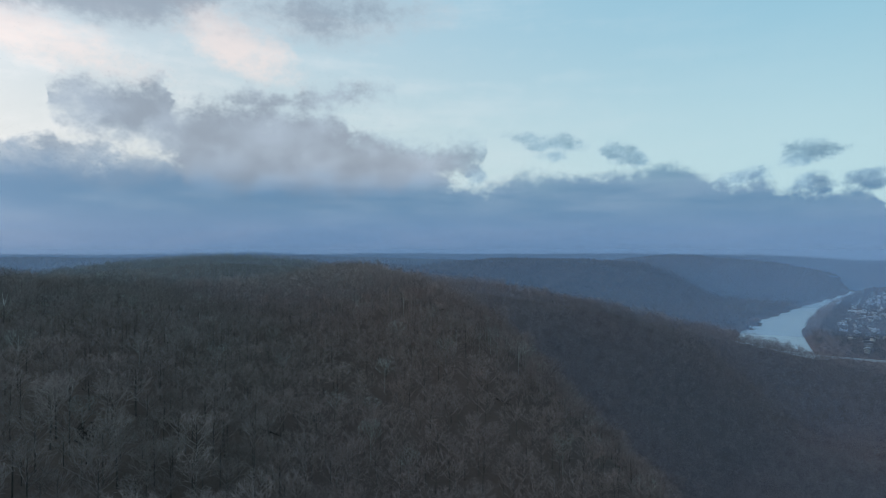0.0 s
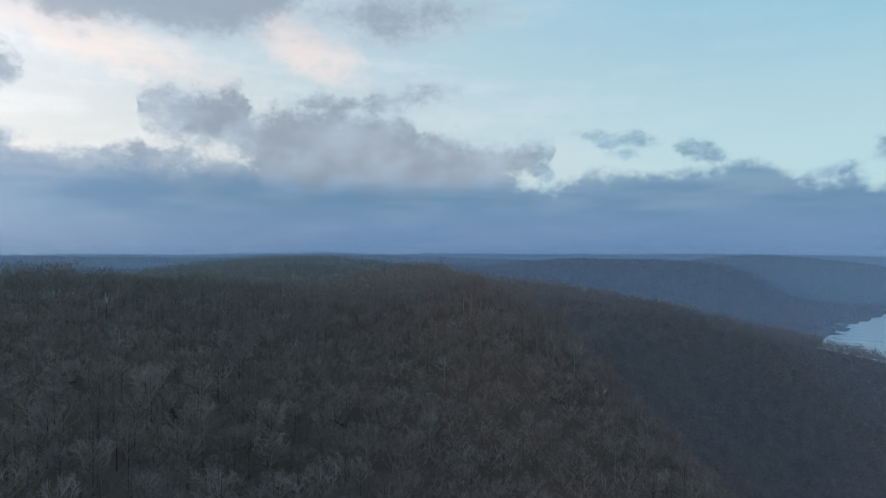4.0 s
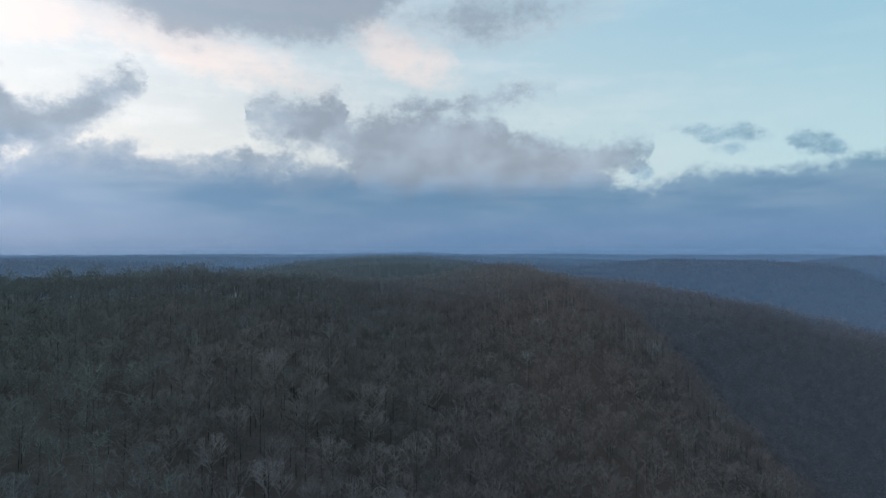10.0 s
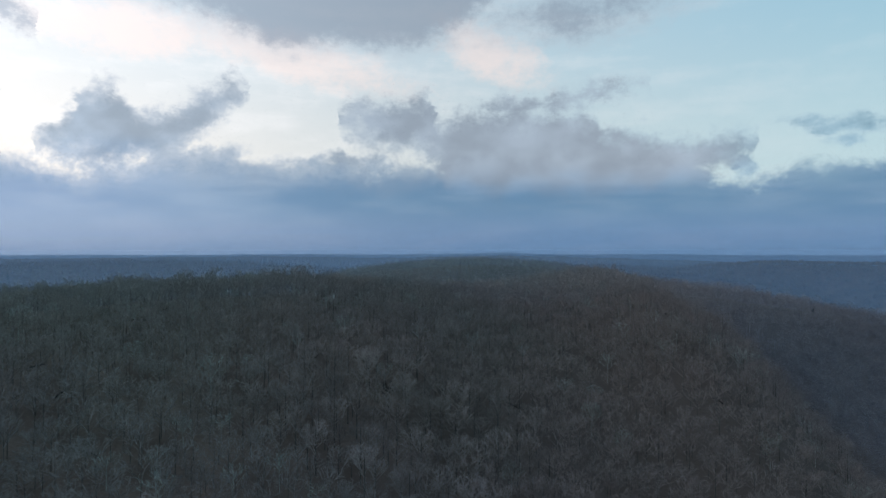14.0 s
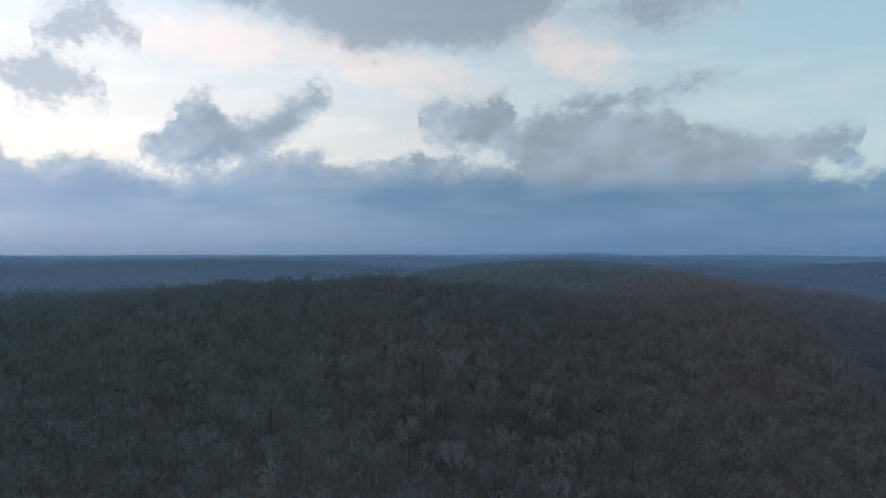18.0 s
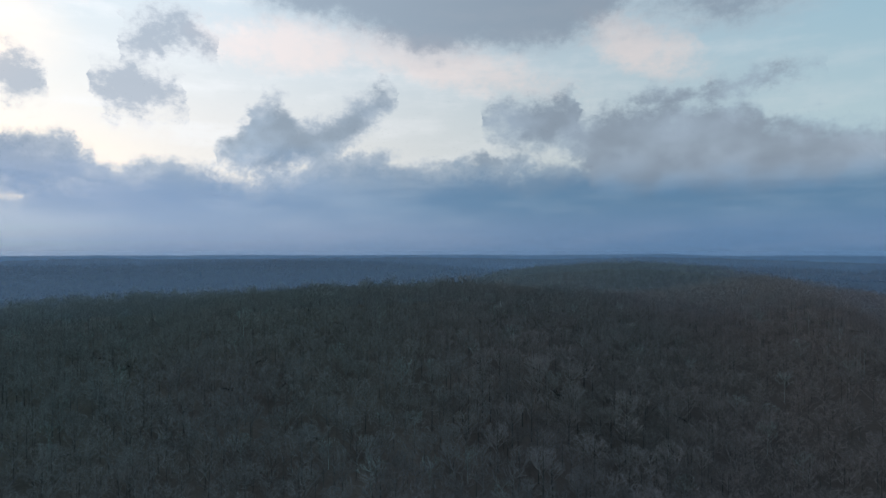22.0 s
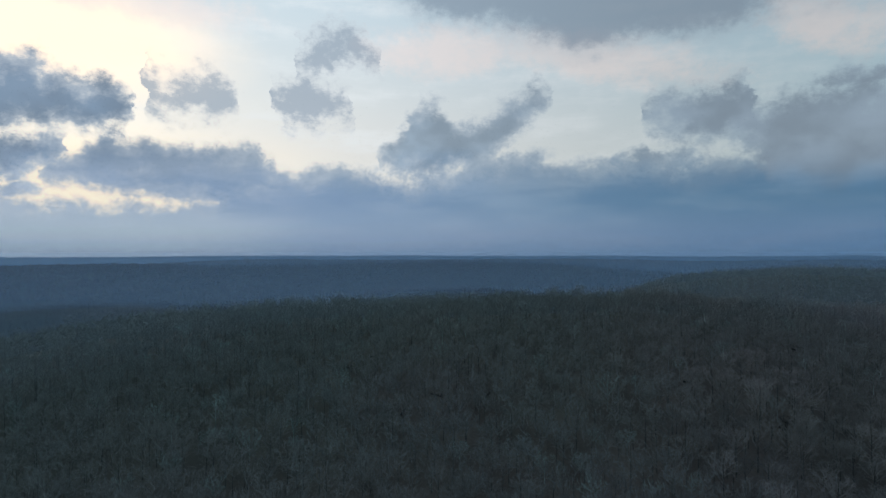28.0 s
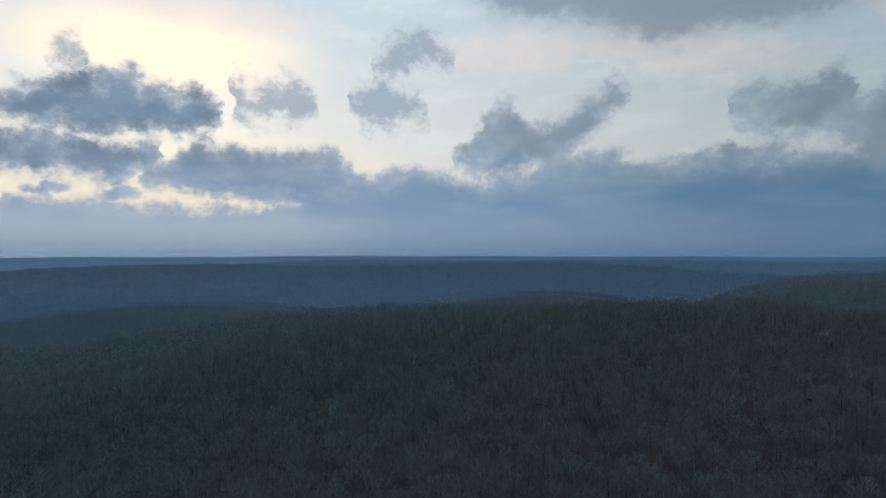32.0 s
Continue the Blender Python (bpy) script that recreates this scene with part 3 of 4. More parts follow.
def bare_tree(height, spread, limbs, boughs, twigs, twig_w, sides, fork=0.40):
    """Trunk and crown of a leafless broadleaf tree at the origin: rising limbs, boughs on each limb, and fine twigs that close a rounded dome."""
    lean = rs.normal(size=2) * 0.02 * height
    r0 = 0.009 * height + 0.05
    pts = [np.array([0, 0, -0.8]), np.array([lean[0] * 0.5, lean[1] * 0.5, height * fork]), np.array([lean[0], lean[1], height * 0.78])]
    rad = [r0, r0 * 0.7, 0.05]
    trunk = [tube(pts[i], pts[i + 1], rad[i], rad[i + 1], sides) for i in range(2)]
    mid_z, half_z = height * 0.58, height * 0.42
    centre = np.array([lean[0], lean[1], mid_z])
    lump = rs.uniform(0.8, 1.2, 9)
    crown, starts = [], []

    def within(p):
        """Pulls a point back into the crown's uneven dome."""
        d = p - centre
        a = math.atan2(d[1], d[0]) % 6.2832
        w = np.interp(a / 6.2832 * 8, np.arange(9), lump)
        k = math.sqrt((d[0] ** 2 + d[1] ** 2) / (spread * w) ** 2 + (d[2] / half_z) ** 2)
        return centre + d / max(1.0, k)

    a0 = rs.rand() * 6.28
    for i in range(limbs):
        f = fork * 0.85 + (0.70 - fork * 0.85) * (i + rs.rand()) / limbs
        base = np.array([lean[0] * f, lean[1] * f, height * f])
        a = a0 + i * 2.4 + rs.normal() * 0.3
        out = np.array([math.cos(a), math.sin(a), 0])
        reach = spread * rs.uniform(0.75, 1.0) * (1.15 - 0.6 * (i / limbs))
        mid = base + out * reach * 0.5 + np.array([0, 0, reach * rs.uniform(0.25, 0.55)]) + rs.normal(size=3) * 0.25
        end = within(mid + out * reach * 0.5 + np.array([0, 0, reach * rs.uniform(0.5, 1.0)]))
        rr = r0 * 0.5 * (1.1 - f)
        if sides > 3:
            crown += [tube(base, mid, rr + 0.02, rr * 0.6 + 0.015, 3), tube(mid, end, rr * 0.6 + 0.015, 0.012, 3)]
        else:
            crown += [blade(base, end, rr * 2.4), blade(base, mid, rr * 2.4)]
        for k in range(boughs):
            t = rs.uniform(0.25, 1.0)
            p = base + (mid - base) * t * 2 if t < 0.5 else mid + (end - mid) * (t * 2 - 1)
            d = out * rs.uniform(0.2, 1.0) + np.array([rs.normal() * 0.7, rs.normal() * 0.7, rs.uniform(0.3, 1.1)])
            q = within(p + d / np.linalg.norm(d) * spread * rs.uniform(0.3, 0.6))
            crown.append(blade(p, q, twig_w * 2.0))
            starts.append((p, q))
    for i in range(twigs):
        p, q = starts[rs.randint(len(starts))]
        b = p + (q - p) * rs.uniform(0.3, 1.0)
        d = (q - p) / max(0.1, np.linalg.norm(q - p)) * 0.7 + (b - centre) / spread * 0.5 + np.array([0, 0, 0.45]) + rs.normal(size=3) * 0.55
        e = within(b + d / np.linalg.norm(d) * rs.uniform(0.9, 2.4))
        crown.append(blade(b, e, twig_w * rs.uniform(0.7, 1.3)))
    return join(trunk), join(crown)


def scatter(r_lo, r_hi, spacing, b_lo, b_hi, seed):
    """Jittered points over a ring sector of the plan: radii, and bearings in degrees."""
    r = np.random.RandomState(seed)
    n = int(r_hi / spacing / 0.87) + 2
    gx, gy = np.meshgrid(np.arange(-n, n + 1), np.arange(-n, n + 1))
    x = (gx + 0.5 * (gy % 2)) * spacing
    y = gy * spacing * 0.87
    x, y = x + r.uniform(-0.42, 0.42, x.shape) * spacing, y + r.uniform(-0.42, 0.42, x.shape) * spacing
    x, y = x.ravel(), y.ravel()
    rr, be = np.hypot(x, y), np.degrees(np.arctan2(x, y))
    k = (rr >= r_lo) & (rr < r_hi) & (be > b_lo) & (be < b_hi)
    x, y = x[k], y[k]
    dry = river_dist(x, y) > 80
    return x[dry], y[dry]


def plant(name, variants, x, y, mat, seed, label, lo=0.84, hi=1.12, sink=0.0, wood=None):
    """Many trees in one mesh: each place takes one of the variants, turned and scaled."""
    r = np.random.RandomState(seed)
    z = ground(x, y) - sink
    pick = r.randint(len(variants), size=len(x))
    turn, size = r.rand(len(x)) * 6.283, r.uniform(lo, hi, len(x))
    high = size * r.uniform(0.88, 1.15, len(x))
    vs, fs, ms, n = [], [], [], 0
    for i, (v, f, *mi) in enumerate(variants):
        k = np.nonzero(pick == i)[0]
        if not len(k):
            continue
        c, s = np.cos(turn[k])[:, None], np.sin(turn[k])[:, None]
        px = (v[None, :, 0] * c - v[None, :, 1] * s) * size[k][:, None] + x[k][:, None]
        py = (v[None, :, 0] * s + v[None, :, 1] * c) * size[k][:, None] + y[k][:, None]
        pz = v[None, :, 2] * high[k][:, None] + z[k][:, None]
        vs.append(np.stack([px, py, pz], -1).reshape(-1, 3))
        fs.append((f[None] + (np.arange(len(k)) * len(v))[:, None, None]).reshape(-1, 3) + n)
        n += len(k) * len(v)
        if wood:
            ms.append(np.tile(mi[0], len(k)))
    ob = mesh_object(name, np.concatenate(vs), np.concatenate(fs), mat)
    if wood:
        ob.data.materials.append(wood)
        ob.data.polygons.foreach_set("material_index", np.concatenate(ms).astype(np.int32))
    return tagged(ob, label, "forest", kind="stuff")


def whole(t):
    """Trunk and crown as one, and which triangles are trunk."""
    v, f = join([t[0], t[1]])
    return v, f, np.arange(len(f)) < len(t[0][1])


# the plot of single trees on the slope
PLOT = (-118, 72, 100, 190)
nx, ny = scatter(0, 330, 6.5, -180, 180, 11)
bear = np.degrees(np.arctan2(nx, ny))
inplot = (nx > PLOT[0]) & (nx < PLOT[1]) & (ny > PLOT[2]) & (ny < PLOT[3])
seen_side = ((bear > -125) & (bear < 62)) | (np.hypot(nx, ny + 45) < 150)
NEAR_KIND = [whole(bare_tree(rs.uniform(11, 15.5), rs.uniform(4.2, 6.0), 9, 6, 390, 0.066, 3, rs.uniform(0.26, 0.4))) for _ in range(14)]
UNDER_KIND = [whole(bare_tree(rs.uniform(11, 15.5), rs.uniform(4.2, 6.0), 7, 4, 60, 0.16, 3, 0.3)) for _ in range(6)]
pale = np.random.RandomState(5).rand(len(nx)) < 0.045
open_side = (bear > -113) & (bear < 44) & (np.hypot(nx, ny) > 85)   # the slopes that lie open to the valley
k = open_side & ~inplot & ~pale
plant("forest", NEAR_KIND, nx[k], ny[k], M_TWIG, 21, "bare grey winter broadleaf wood on a hillside", wood=M_BARK)
k = open_side & ~inplot & pale
plant("pale_wood", NEAR_KIND, nx[k], ny[k], M_GREY, 24, "paler bare trees scattered through the wood", 0.7, 1.0, wood=M_GREY)
k = seen_side & ~open_side & ~inplot
plant("forest", UNDER_KIND, nx[k], ny[k], M_TWIG, 26, "bare grey winter broadleaf wood in the hollow", wood=M_BARK)

# single trees
KINDS = []
for i in range(8):
    tr, cr = bare_tree(rs.uniform(11.5, 15.5), rs.uniform(4.3, 6.0), 11, 7, 460, 0.066, 6, rs.uniform(0.28, 0.42))
    KINDS.append((tr, cr))


def tree(kind, x, y, size, turn, bark, crown_mat, label, name="tree"):
    base = new(name)
    z = float(ground(np.array([x]), np.array([y]))[0])
    base.matrix_world = pose(x, y, z, 0, 0, turn) @ Matrix.Diagonal((size, size, size, 1))
    mesh_object("trunk", *kind[0], bark, base)
    mesh_object("crown", *kind[1], crown_mat, base)
    return tagged(base, label, "tree")


LOOKS = ("bare grey tree with a wide twiggy crown", "slim bare grey forest tree", "bare tree with a rounded grey crown")
first = []
for i, kind in enumerate(KINDS):
    t = tree(kind, -500 - 12 * i, 420, 1.0, 0, M_BARK, M_CROWN, LOOKS[i % 3])
    tagged(t, group="trees on the slope")
    first.append(t)
px, py = nx[inplot], ny[inplot]
near_first = np.argsort(py + 0.35 * px)
px, py = px[near_first], py[near_first]
plant("slope_wood", NEAR_KIND, px[300:], py[300:], M_TWIG, 25, "bare grey winter wood behind the single trees", wood=M_BARK)
px, py = px[:300], py[:300]
pz = ground(px, py)
for i in range(min(300, len(px))):
    k = first[rs.randint(len(first))]
    size = rs.uniform(0.82, 1.18)
    t = copy_thing(k, pose(px[i], py[i], pz[i], 0, 0, rs.uniform(0, 360)))
    t.scale = (size, size, size * rs.uniform(0.92, 1.1))

# pale and dark trees that stand out
for x, y, size in ((-39, 139, 0.95), (60, 179, 1.0), (36, 184, 0.95), (-93, 156, 0.9), (-92, 212, 1.1), (-140, 193, 0.85), (-185, 33, 1.05), (-162, 3, 1.0)):
    t = tree(KINDS[rs.randint(8)], x, y, size, rs.uniform(0, 360), M_PALE, M_PALE, "pale-barked bare tree standing out of the wood", "pale_tree")
    tagged(t, group="pale trees")
    pale_first = t
pr = np.random.RandomState(77)
for i in range(46):
    b, d = radians(pr.uniform(-86, 24)), pr.uniform(165, 430)
    t = copy_thing(pale_first, pose(d * math.sin(b), d * math.cos(b), float(ground(np.array([d * math.sin(b)]), np.array([d * math.cos(b)]))[0]), 0, 0, pr.uniform(0, 360)))
    size = pr.uniform(0.8, 1.15)
    t.scale = (size, size, size * pr.uniform(0.95, 1.2))
tree(KINDS[2], -86, 146, 0.85, 40, M_DARK, M_DARK, "dark dead tree with few crooked limbs", "dead_tree")

# the upper wood, farther off


def puff(height, spread, count, wide):
    """A far bare tree: a stem, twigs that reach outwards and twigs that follow the crown's dome."""
    def at(a, e, k):
        return np.array([math.cos(a) * math.cos(e) * spread * k, math.sin(a) * math.cos(e) * spread * k, height * (0.58 + 0.42 * math.sin(e) * k)])
    b = [blade((0, 0, -1), (0, 0, height * 0.85), 0.4)]
    for k in range(count):
        a, e = rs.rand() * 6.28, rs.uniform(-1.0, 1.5)
        if k % 3 == 0:
            b.append(blade(at(a, e, rs.uniform(0.1, 0.55)), at(a + rs.normal() * 0.2, e, rs.uniform(0.75, 0.98)), wide))
        else:
            b.append(blade(at(a, e, rs.uniform(0.6, 0.95)), at(a + rs.uniform(0.4, 1.0), e + rs.uniform(-0.2, 0.5), rs.uniform(0.7, 1.0)), wide))
    return join(b)


MID_KIND = [puff(rs.uniform(11, 15.5), rs.uniform(4.4, 6.2), 96, 0.18) for _ in range(12)]
UP_KIND = [puff(rs.uniform(11, 15.5), rs.uniform(4.6, 6.4), 26, 0.42) for _ in range(10)]
for lo, hi, gap, seed, mat, kind in ((330, 650, 7.3, 16, M_TWIG, MID_KIND), (650, 1150, 7.6, 12, M_TWIG, UP_KIND), (1150, 1650, 10.0, 15, M_FAR, UP_KIND)):
    ux, uy = scatter(lo, hi, gap, -112, 44, seed)
    flat = ((shore_side(ux, uy) > 40) & (uy > 900)) | ((river_dist(ux, uy) < 110) & (ground(ux, uy) < 12))
    east = ux > 90 + 30 * np.sin(uy / 40.0)
    plant("upper_forest", kind, ux[~flat & ~east], uy[~flat & ~east], mat, seed + 10, "bare grey-brown winter wood over the hilltop")
    if east.any():
        plant("upper_forest", kind, ux[~flat & east], uy[~flat & east], M_EAST, seed + 20, "darker bare wood on the slope over the river", 0.9, 1.35, sink=3.0)

# far woods: rounded crowns only
FAR_KIND = []
for _ in range(8):
    n, w, top = 6, rs.uniform(4.5, 7.0), rs.uniform(10.5, 13.5)
    a = np.arange(n) * 2 * np.pi / n + rs.uniform(-0.3, 0.3, n)
    rim_r, ring_r = w * rs.uniform(0.8, 1.2, n), w * rs.uniform(0.5, 0.75, n)
    v = np.concatenate([np.stack([np.cos(a) * rim_r, np.sin(a) * rim_r, rs.uniform(4, 7, n)], 1),
                        np.stack([np.cos(a) * ring_r, np.sin(a) * ring_r, top - rs.uniform(0.8, 2.4, n)], 1), [[rs.normal() * 0.8, rs.normal() * 0.8, top]]])
    f = []
    for i in range(n):
        j = (i + 1) % n
        f += [(i, j, n + j), (i, n + j, n + i), (n + i, n + j, 2 * n)]
    FAR_KIND.append((v, np.array(f)))
for lo, hi, gap, seed in ((1650, 2900, 16.0, 13), (2900, 4750, 21.0, 14)):
    fx, fy = scatter(lo, hi, gap, -112, 44, seed)
    flat = (shore_side(fx, fy) > 40) & (np.hypot(fx, fy) < 3300)
    plant("far_woods", FAR_KIND, fx[~flat], fy[~flat], M_FAR, seed + 10, "distant bare woods on the far hills", 0.7, 1.2)


# ---------------------------------------------------------------- firs that stand out
def fir(x, y, height, label):
    base = new("fir")
    base.matrix_world = pose(x, y, float(ground(np.array([x]), np.array([y]))[0]))
    mesh_object("trunk", *join([tube((0, 0, -0.5), (0, 0, height * 0.95), 0.25, 0.04, 6)]), M_BARK, base)
    b = []
    for t in range(9):
        z0, z1 = height * (0.12 + 0.09 * t), height * (0.12 + 0.09 * t + 0.17)
        w = height * 0.24 * (1 - t / 9.6)
        for k in range(11):
            a = k * 0.571 + t * 0.3 + rs.normal() * 0.08
            ww = w * rs.uniform(0.75, 1.15)
            b.append((np.array([[0, 0, z1], [math.cos(a - 0.27) * ww * 0.8, math.sin(a - 0.27) * ww * 0.8, z0 + 0.3],
                                [math.cos(a) * ww, math.sin(a) * ww, z0 - 0.2], [math.cos(a + 0.27) * ww * 0.8, math.sin(a + 0.27) * ww * 0.8, z0 + 0.4]]),
                      [(0, 1, 2), (0, 2, 3)]))
    mesh_object("crown", *join(b), M_FIR, base)
    return tagged(base, label, "fir", "dark firs")


fir(110, 616, 12, "dark green fir on the crest of the hill")
for x, y, height in ((-1933, 1131, 30), (-1381, 1724, 24), (-1350, 1735, 19), (-1369, 1791, 20), (-1371, 1864, 24), (-1363, 1942, 26), (-1340, 1960, 20)):
    fir(x, y, height, "dark fir standing alone in the hazy valley wood")

BIRCH_A, BIRCH_B = (-20, 246), (30, 256)   # the ends of the ledge with the birches
# ---------------------------------------------------------------- fallen wood, a snag and birches on the slope
def fallen_log(x, y, length, turn, label):
    base = new("fallen_log")
    z = float(ground(np.array([x]), np.array([y]))[0])
    dx, dy = math.cos(radians(turn)) * length / 2, math.sin(radians(turn)) * length / 2
    za, zb = (float(ground(np.array([x + k * dx]), np.array([y + k * dy]))[0]) for k in (-1, 1))
    base.matrix_world = pose(x, y, z)
    a, b = np.array([-dx, -dy, za - z + 0.35]), np.array([dx, dy, zb - z + 0.3])
    m = (a + b) / 2 + np.array([0, 0, 0.25])
    mesh_object("stem", *join([tube(a, m, 0.28, 0.22, 7), tube(m, b, 0.22, 0.07, 7)]), M_DARK, base)
    for k in range(4):
        p = m + (b - m) * (0.2 + 0.2 * k)
        q = p + np.array([rs.normal() * 1.2, rs.normal() * 1.2, rs.uniform(0.8, 2.2)])
        mesh_object("branch_stub", *join([tube(p, q, 0.09, 0.02, 4)]), M_DARK, base)
    return tagged(base, label, "log", "fallen logs")


lr = np.random.RandomState(41)
for k in range(18):
    b, d = radians(lr.uniform(-88, 14)), lr.uniform(150, 300)
    fallen_log(d * math.sin(b), d * math.cos(b), lr.uniform(4, 8), lr.uniform(-60, 60) + math.degrees(-b), "dark fallen trunk lying on brown leaves")

snag = new("snag")
snag.matrix_world = pose(-140, 193, float(ground(np.array([-140.0]), np.array([193.0]))[0]))
mesh_object("stem", *join([tube((0, 0, -0.5), (0.1, 0, 9.5), 0.24, 0.18, 8)]), M_BARK, snag)
mesh_object("fork", *join([tube((0.1, 0, 9.5), (-0.5, 0, 14.0), 0.18, 0.04, 6), tube((0.1, 0, 9.3), (1.1, 0.2, 13.2), 0.15, 0.03, 6)]), M_WHITE, snag)
mesh_object("broken_branch", *join([tube((0, 0, 6), (-1.8, 0.4, 8), 0.10, 0.03, 5)]), M_BARK, snag)
tagged(snag, "bleached forked dead trunk above the crowns", "snag")

for k in range(15):
    x, y = BIRCH_A[0] + (BIRCH_B[0] - BIRCH_A[0]) * lr.rand() + lr.normal() * 12, BIRCH_A[1] + (BIRCH_B[1] - BIRCH_A[1]) * lr.rand() + lr.normal() * 16
    base = new("birch")
    base.matrix_world = pose(x, y, float(ground(np.array([x]), np.array([y]))[0]), 0, 0, lr.uniform(0, 360))
    h = lr.uniform(9, 13)
    mesh_object("trunk", *join([tube((0, 0, -0.5), (0.2, 0, h * 0.6), 0.13, 0.10, 6), tube((0.2, 0, h * 0.6), (0.5, 0.4, h), 0.10, 0.02, 6)]), M_PALE, base)
    br = []
    for i in range(26):
        z = h * lr.uniform(0.5, 0.98)
        a, w = lr.uniform(0, 6.28), (h - z) * 0.35 + 0.6
        br.append(blade((0.15, 0.1, z), (math.cos(a) * w, math.sin(a) * w, z + w * 0.8), 0.08))
    mesh_object("crown", *join(br), M_GREY, base)
    tagged(base, "slim white-stemmed birch on the slope", "birch", "birches")

# ---------------------------------------------------------------- the town on the flat shore


def box_mesh(x0, x1, y0, y1, z0, z1):
    v = np.array([(x, y, z) for z in (z0, z1) for x, y in ((x0, y0), (x1, y0), (x1, y1), (x0, y1))], float)
    return v, [(0, 2, 1), (0, 3, 2), (4, 5, 6), (4, 6, 7), (0, 1, 5), (0, 5, 4), (1, 2, 6), (1, 6, 5), (2, 3, 7), (2, 7, 6), (3, 0, 4), (3, 4, 7)]


def house(length, width, eaves, ridge, wall_mat, roof_mat, label):
    base = new("house")
    l, w = length / 2, width / 2
    v = np.array([(-l, -w, -1), (l, -w, -1), (l, w, -1), (-l, w, -1), (-l, -w, eaves), (l, -w, eaves), (l, w, eaves), (-l, w, eaves), (-l, 0, ridge - 0.2), (l, 0, ridge - 0.2)], float)
    f = [(0, 1, 5), (0, 5, 4), (1, 2, 6), (1, 6, 5), (2, 3, 7), (2, 7, 6), (3, 0, 4), (3, 4, 7), (5, 6, 9), (7, 4, 8)]
    mesh_object("wall", v, f, wall_mat, base)
    o = 0.5
    v = np.array([(-l - o, -w - o, eaves - 0.3), (l + o, -w - o, eaves - 0.3), (l + o, 0, ridge), (-l - o, 0, ridge), (-l - o, w + o, eaves - 0.3), (l + o, w + o, eaves - 0.3),
                  (-l - o, -w - o, eaves - 0.05), (l + o, -w - o, eaves - 0.05), (l + o, 0, ridge + 0.25), (-l - o, 0, ridge + 0.25), (-l - o, w + o, eaves - 0.05), (l + o, w + o, eaves - 0.05)], float)
    f = [(6, 7, 8), (6, 8, 9), (9, 8, 11), (9, 11, 10), (0, 2, 1), (0, 3, 2), (3, 5, 2), (3, 4, 5), (0, 1, 7), (0, 7, 6), (4, 10, 11), (4, 11, 5)]
    roof = mesh_object("roof", v, f, roof_mat, base)
    mesh_object("chimney", *box_mesh(l * 0.4, l * 0.4 + 0.8, -0.4, 0.4, eaves, ridge + 1.2), M_ROOF, roof)
    for k in range(3):
        x = -l * 0.65 + k * l * 0.65
        mesh_object("window", *box_mesh(x - 0.5, x + 0.5, w - 0.02, w + 0.05, 1.0, 2.4), M_GLASS, base)
        mesh_object("window", *box_mesh(x - 0.5, x + 0.5, -w - 0.05, -w + 0.02, 1.0, 2.4), M_GLASS, base)
    return tagged(base, label, "house", "houses of the riverside town")


M_GLASS, nt, bsdf = material("dark_window")
bsdf.inputs["Base Color"].default_value = (0.03, 0.035, 0.04, 1)
bsdf.inputs["Roughness"].default_value = 0.15
M_PALE_ROOF = mottled("pale_roof", (0.40, 0.41, 0.43), (0.56, 0.57, 0.60), 0.4, 0.6, 3.0, per_piece=0.3)
tr = np.random.RandomState(31)
models = []
for spec in ((13, 8, 5.2, 8.2, M_WALL, M_ROOF, "pale two-storey house with a dark gabled roof"), (16, 9, 3.2, 5.6, M_WALL, M_PALE_ROOF, "low pale house with a light roof"),
             (11, 8, 5.6, 9.0, M_WALL, M_ROOF, "small pale house with a steep dark roof"), (30, 14, 5.0, 7.0, M_WALL, M_PALE_ROOF, "long low hall with a light metal roof")):
    models.append(house(*spec))
spots = []
for u in np.arange(-120, 1750, 36.0):
    for v in np.arange(120, 560, 31.0):
        # u runs along the river, v away from its bank
        x, y = 712 + 0.595 * u + 0.804 * v + tr.uniform(-8, 8), 1330 + 0.804 * u - 0.595 * v + tr.uniform(-8, 8)
        spots.append((x, y, u, v))
spots = [p for p in spots if 30.5 < math.degrees(math.atan2(p[0], p[1])) < 38.5 and math.hypot(p[0], p[1]) > 1330 and float(river_dist(np.array([p[0]]), np.array([p[1]]))[0]) > 150]
tr.shuffle(spots)
town = []
for i, (x, y, u, v) in enumerate(spots[:240]):
    z = float(ground(np.array([x]), np.array([y]))[0])
    m = pose(x, y, z, 0, 0, 50 + 90 * tr.randint(2) + tr.normal() * 4)
    k = int(tr.choice([0, 1, 2, 3], p=[0.35, 0.3, 0.27, 0.08]))
    if i < 4:
        models[i].matrix_world = m
    else:
        copy_thing(models[k], m)
    town.append((x, y))
town = np.array(town)
# trees between the houses and along the banks
tx, ty = scatter(1250, 3200, 12.5, 29, 42, 33)
flat = (shore_side(tx, ty) > 75) & (ty > 850)
tx, ty = tx[flat], ty[flat]
gap = np.min(np.hypot(tx[:, None] - town[None, :, 0], ty[:, None] - town[None, :, 1]), 1)
shore = (river_dist(tx, ty) < 190) | (np.hypot(tx - 830, ty - 1260) < 150)
keep = (gap > 11) & (shore | (tr.rand(len(tx)) < 0.5))
plant("town_trees", UP_KIND, tx[keep], ty[keep], M_BARK, 34, "bare trees between houses and along the river bank", 0.8, 1.25)
bx, by = scatter(1250, 3200, 7.0, 26, 42, 35)
bd, side = river_dist(bx, by), shore_side(bx, by)
edge = 82 + 7 * np.sin(bx / 37.0) + 5 * np.sin(by / 19.0)
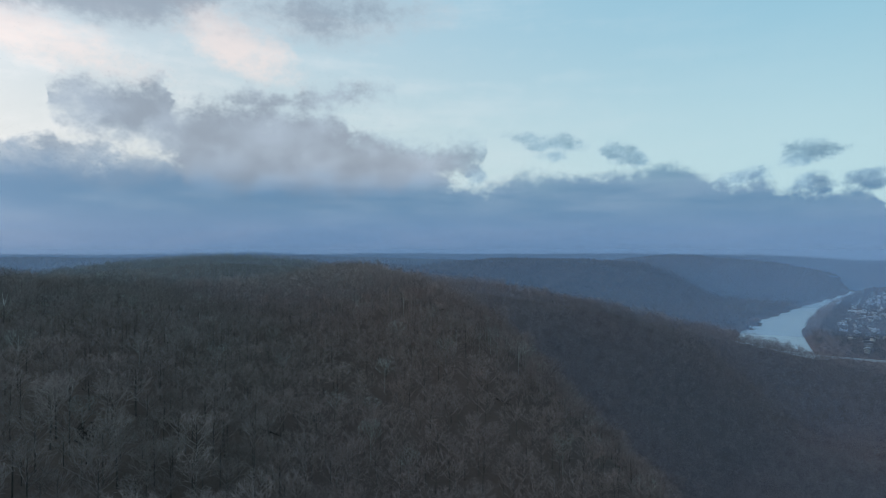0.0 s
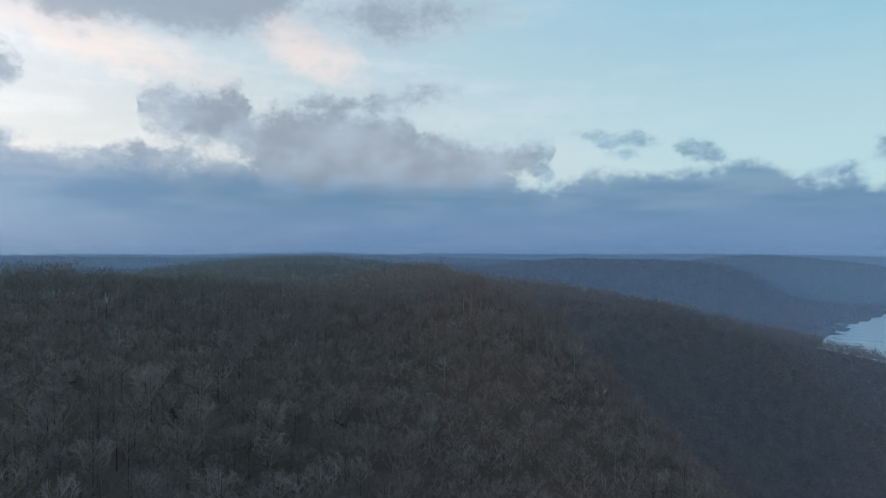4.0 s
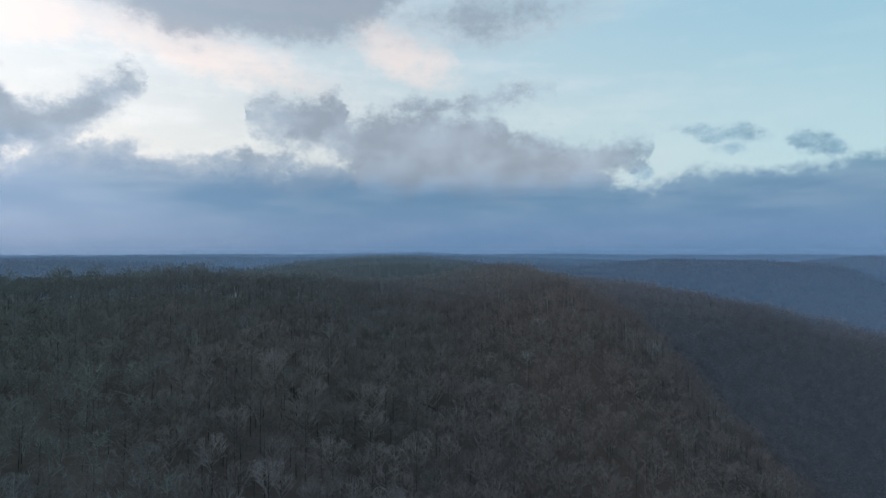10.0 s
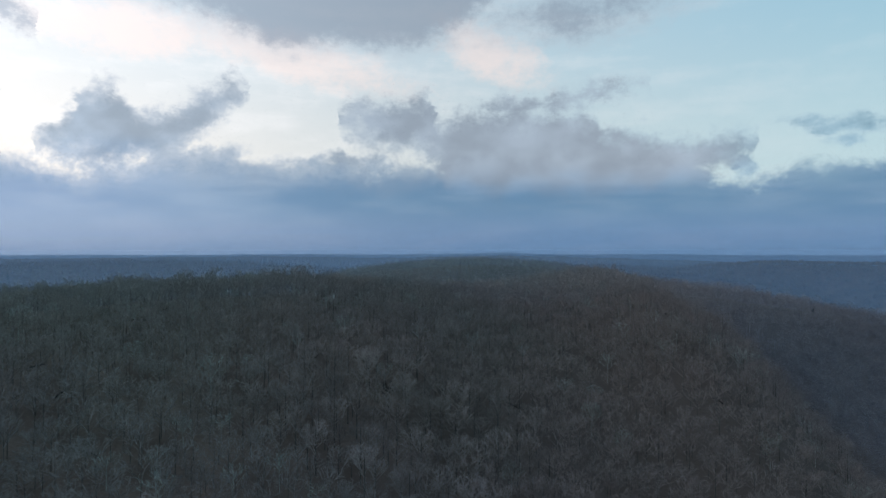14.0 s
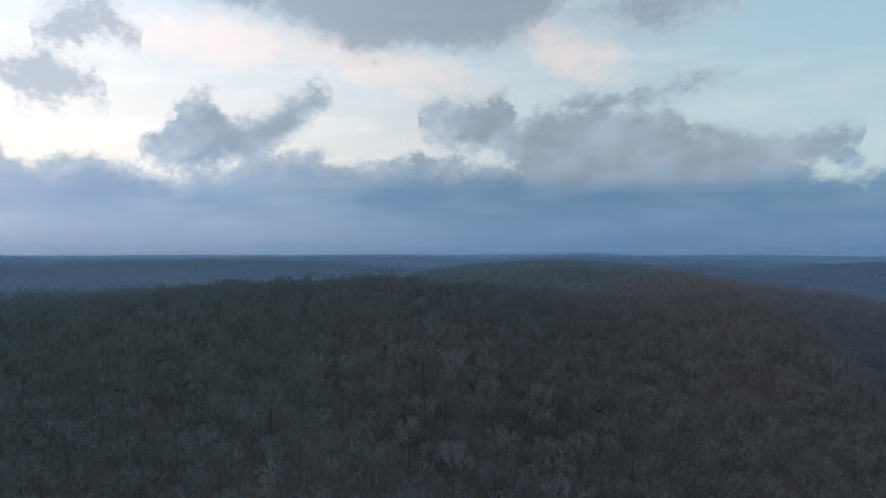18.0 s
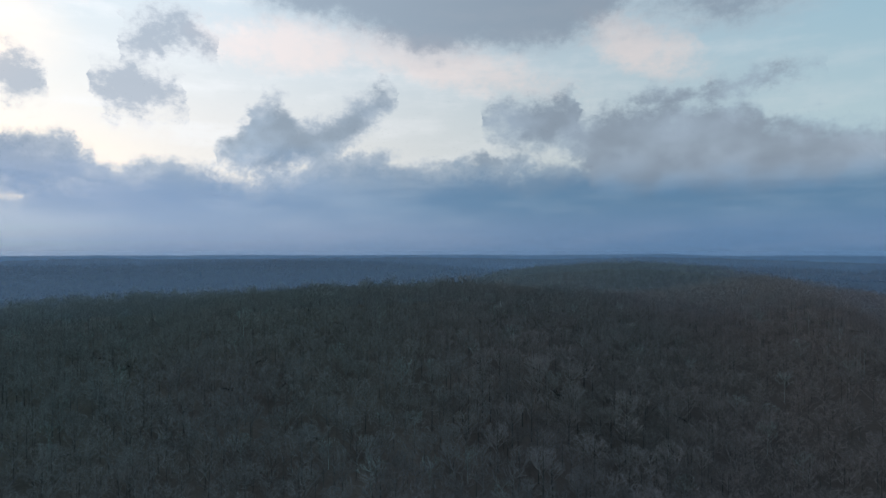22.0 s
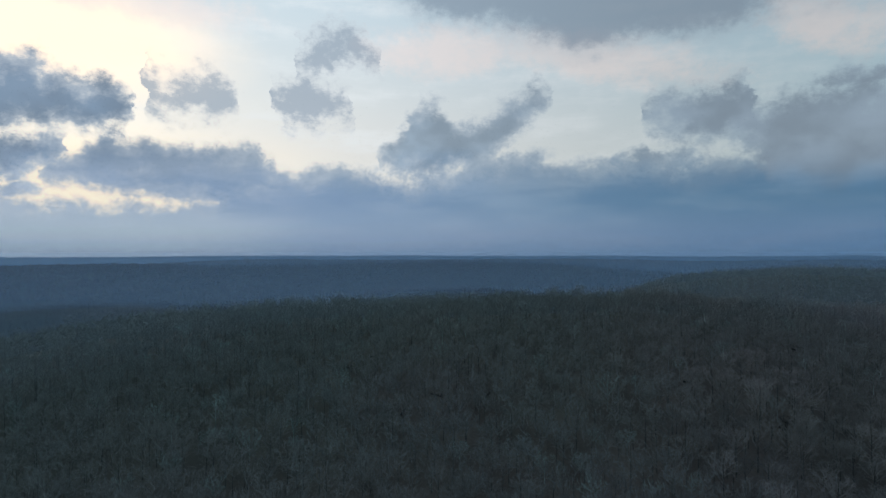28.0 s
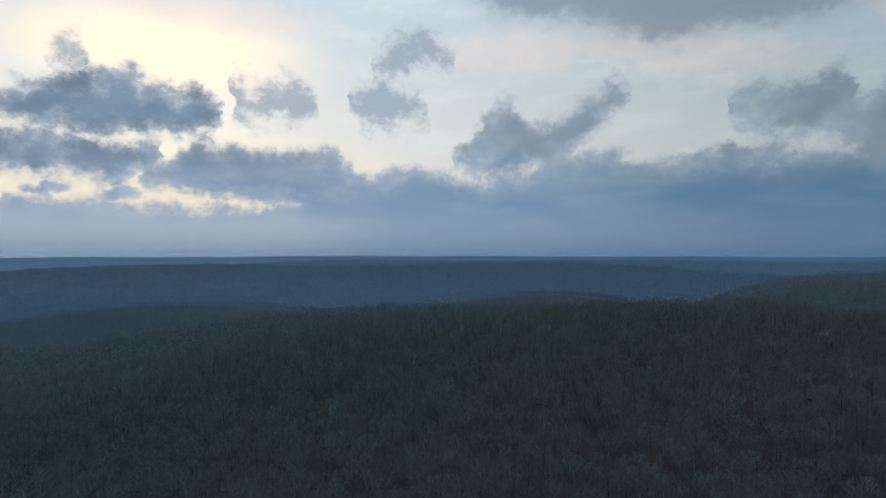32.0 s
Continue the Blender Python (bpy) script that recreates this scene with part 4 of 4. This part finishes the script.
k = (bd > edge) & (bd < edge + 34) & (side > 0) & (tr.rand(len(bx)) < 0.62)
plant("bank_wood", UP_KIND, bx[k], by[k], M_TWIG, 36, "bare trees leaning over the river bank", 0.7, 1.5)
# clumps that lean out over the water on both banks
wx, wy = [], []
for i in np.arange(0, len(RL) - 1, 0.28):
    p, side = RL[int(i)] + (i % 1) * (RL[int(i) + 1] - RL[int(i)]), nrm[int(i)]
    for sign in (-1, 1):
        if math.sin(i * 0.9 + sign) + math.sin(i * 0.37) + tr.normal() * 0.5 > -0.35:
            q = p + side * sign * (79 - abs(tr.normal()) * 4.5) * WIDE[int(i)]
            wx.append(q[0])
            wy.append(q[1])
wx, wy = np.array(wx), np.array(wy)
plant("bank_wood", UP_KIND, wx, wy, M_EAST, 37, "bare trees leaning out over the river", 0.45, 1.15)
k = tr.permutation(np.nonzero((gap > 11) & ~keep)[0])[:26]
for x, y in zip(tx[k], ty[k]):
    fir(x, y, tr.uniform(12, 19), "dark fir between the houses of the town")

# road on a low bank beside the town
rp = np.stack([np.linspace(668, 1010, 60), np.linspace(1088, 832, 60)], 1)
rv = []
for x, y in rp:
    rv += [(x - 0.6 * 10, y - 0.8 * 10, 4.0), (x - 0.6 * 5, y - 0.8 * 5, 10.5), (x + 0.6 * 5, y + 0.8 * 5, 10.5), (x + 0.6 * 10, y + 0.8 * 10, 4.0)]
road = mesh_object("road", rv, grid_faces(60, 4, False), M_ROAD)
tagged(road, "pale grey concrete road on a low embankment", "road", kind="structure")


def island(x, y, a, b, turn, mat, label):
    n = 20
    ang = np.arange(n) * 2 * np.pi / n
    rr = 1 + 0.18 * np.sin(3 * ang + x) + 0.1 * np.cos(5 * ang + y)
    v = [(0, 0, 1.4)]
    for k, z in ((0.75, 1.1), (1.0, 0.15), (1.15, -2.0)):
        v += [(math.cos(t) * a * k * r, math.sin(t) * b * k * r, z) for t, r in zip(ang, rr)]
    f = [(0, 1 + i, 1 + (i + 1) % n) for i in range(n)]
    for ring in (0, 1):
        for i in range(n):
            p, q = 1 + ring * n + i, 1 + ring * n + (i + 1) % n
            f += [(p, p + n, q + n), (p, q + n, q)]
    ob = mesh_object("island", v, f, mat)
    ob.matrix_world = pose(x, y, 0, 0, 0, turn)
    return tagged(ob, label, "island", "river islands")


ISLES = ((826, 1606, 42, 17, 55, M_LITTER, "small wooded island in the river"), (768, 1522, 26, 11, 60, M_LITTER, "small wooded island in the river"),
         (1140, 2010, 60, 12, 50, M_SAND, "flat gravel spit at the river bank"))
for spec in ISLES:
    island(*spec)
    x, y, a, b, turn = spec[:5]
    for k in range(int(a / 2)):
        u, w = tr.uniform(-0.8, 0.8) * a, tr.uniform(-0.7, 0.7) * b
        c, d = math.cos(radians(turn)), math.sin(radians(turn))
        t = copy_thing(first[tr.randint(8)], pose(x + u * c - w * d, y + u * d + w * c, 1.0, 0, 0, tr.uniform(0, 360)))
        size = tr.uniform(1.0, 1.55)
        t.scale = (size, size, size)
        tagged(t, "small bare tree on a river island", group="island trees")

# ---------------------------------------------------------------- added see-through blue sheets that imitate the evening haze
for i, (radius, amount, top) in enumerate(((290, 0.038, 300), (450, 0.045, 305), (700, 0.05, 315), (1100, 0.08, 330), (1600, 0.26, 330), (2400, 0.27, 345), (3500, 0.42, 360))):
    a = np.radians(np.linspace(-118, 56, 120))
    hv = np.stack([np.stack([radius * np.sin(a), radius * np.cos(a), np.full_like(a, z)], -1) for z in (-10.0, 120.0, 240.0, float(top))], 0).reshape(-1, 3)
    h = mesh_object("haze_sheet", hv, grid_faces(4, len(a), False), haze("haze_sheet_blue", amount, top))
    tagged(h, "see-through blue sheet imitating evening haze over the land", "haze", kind="structure")
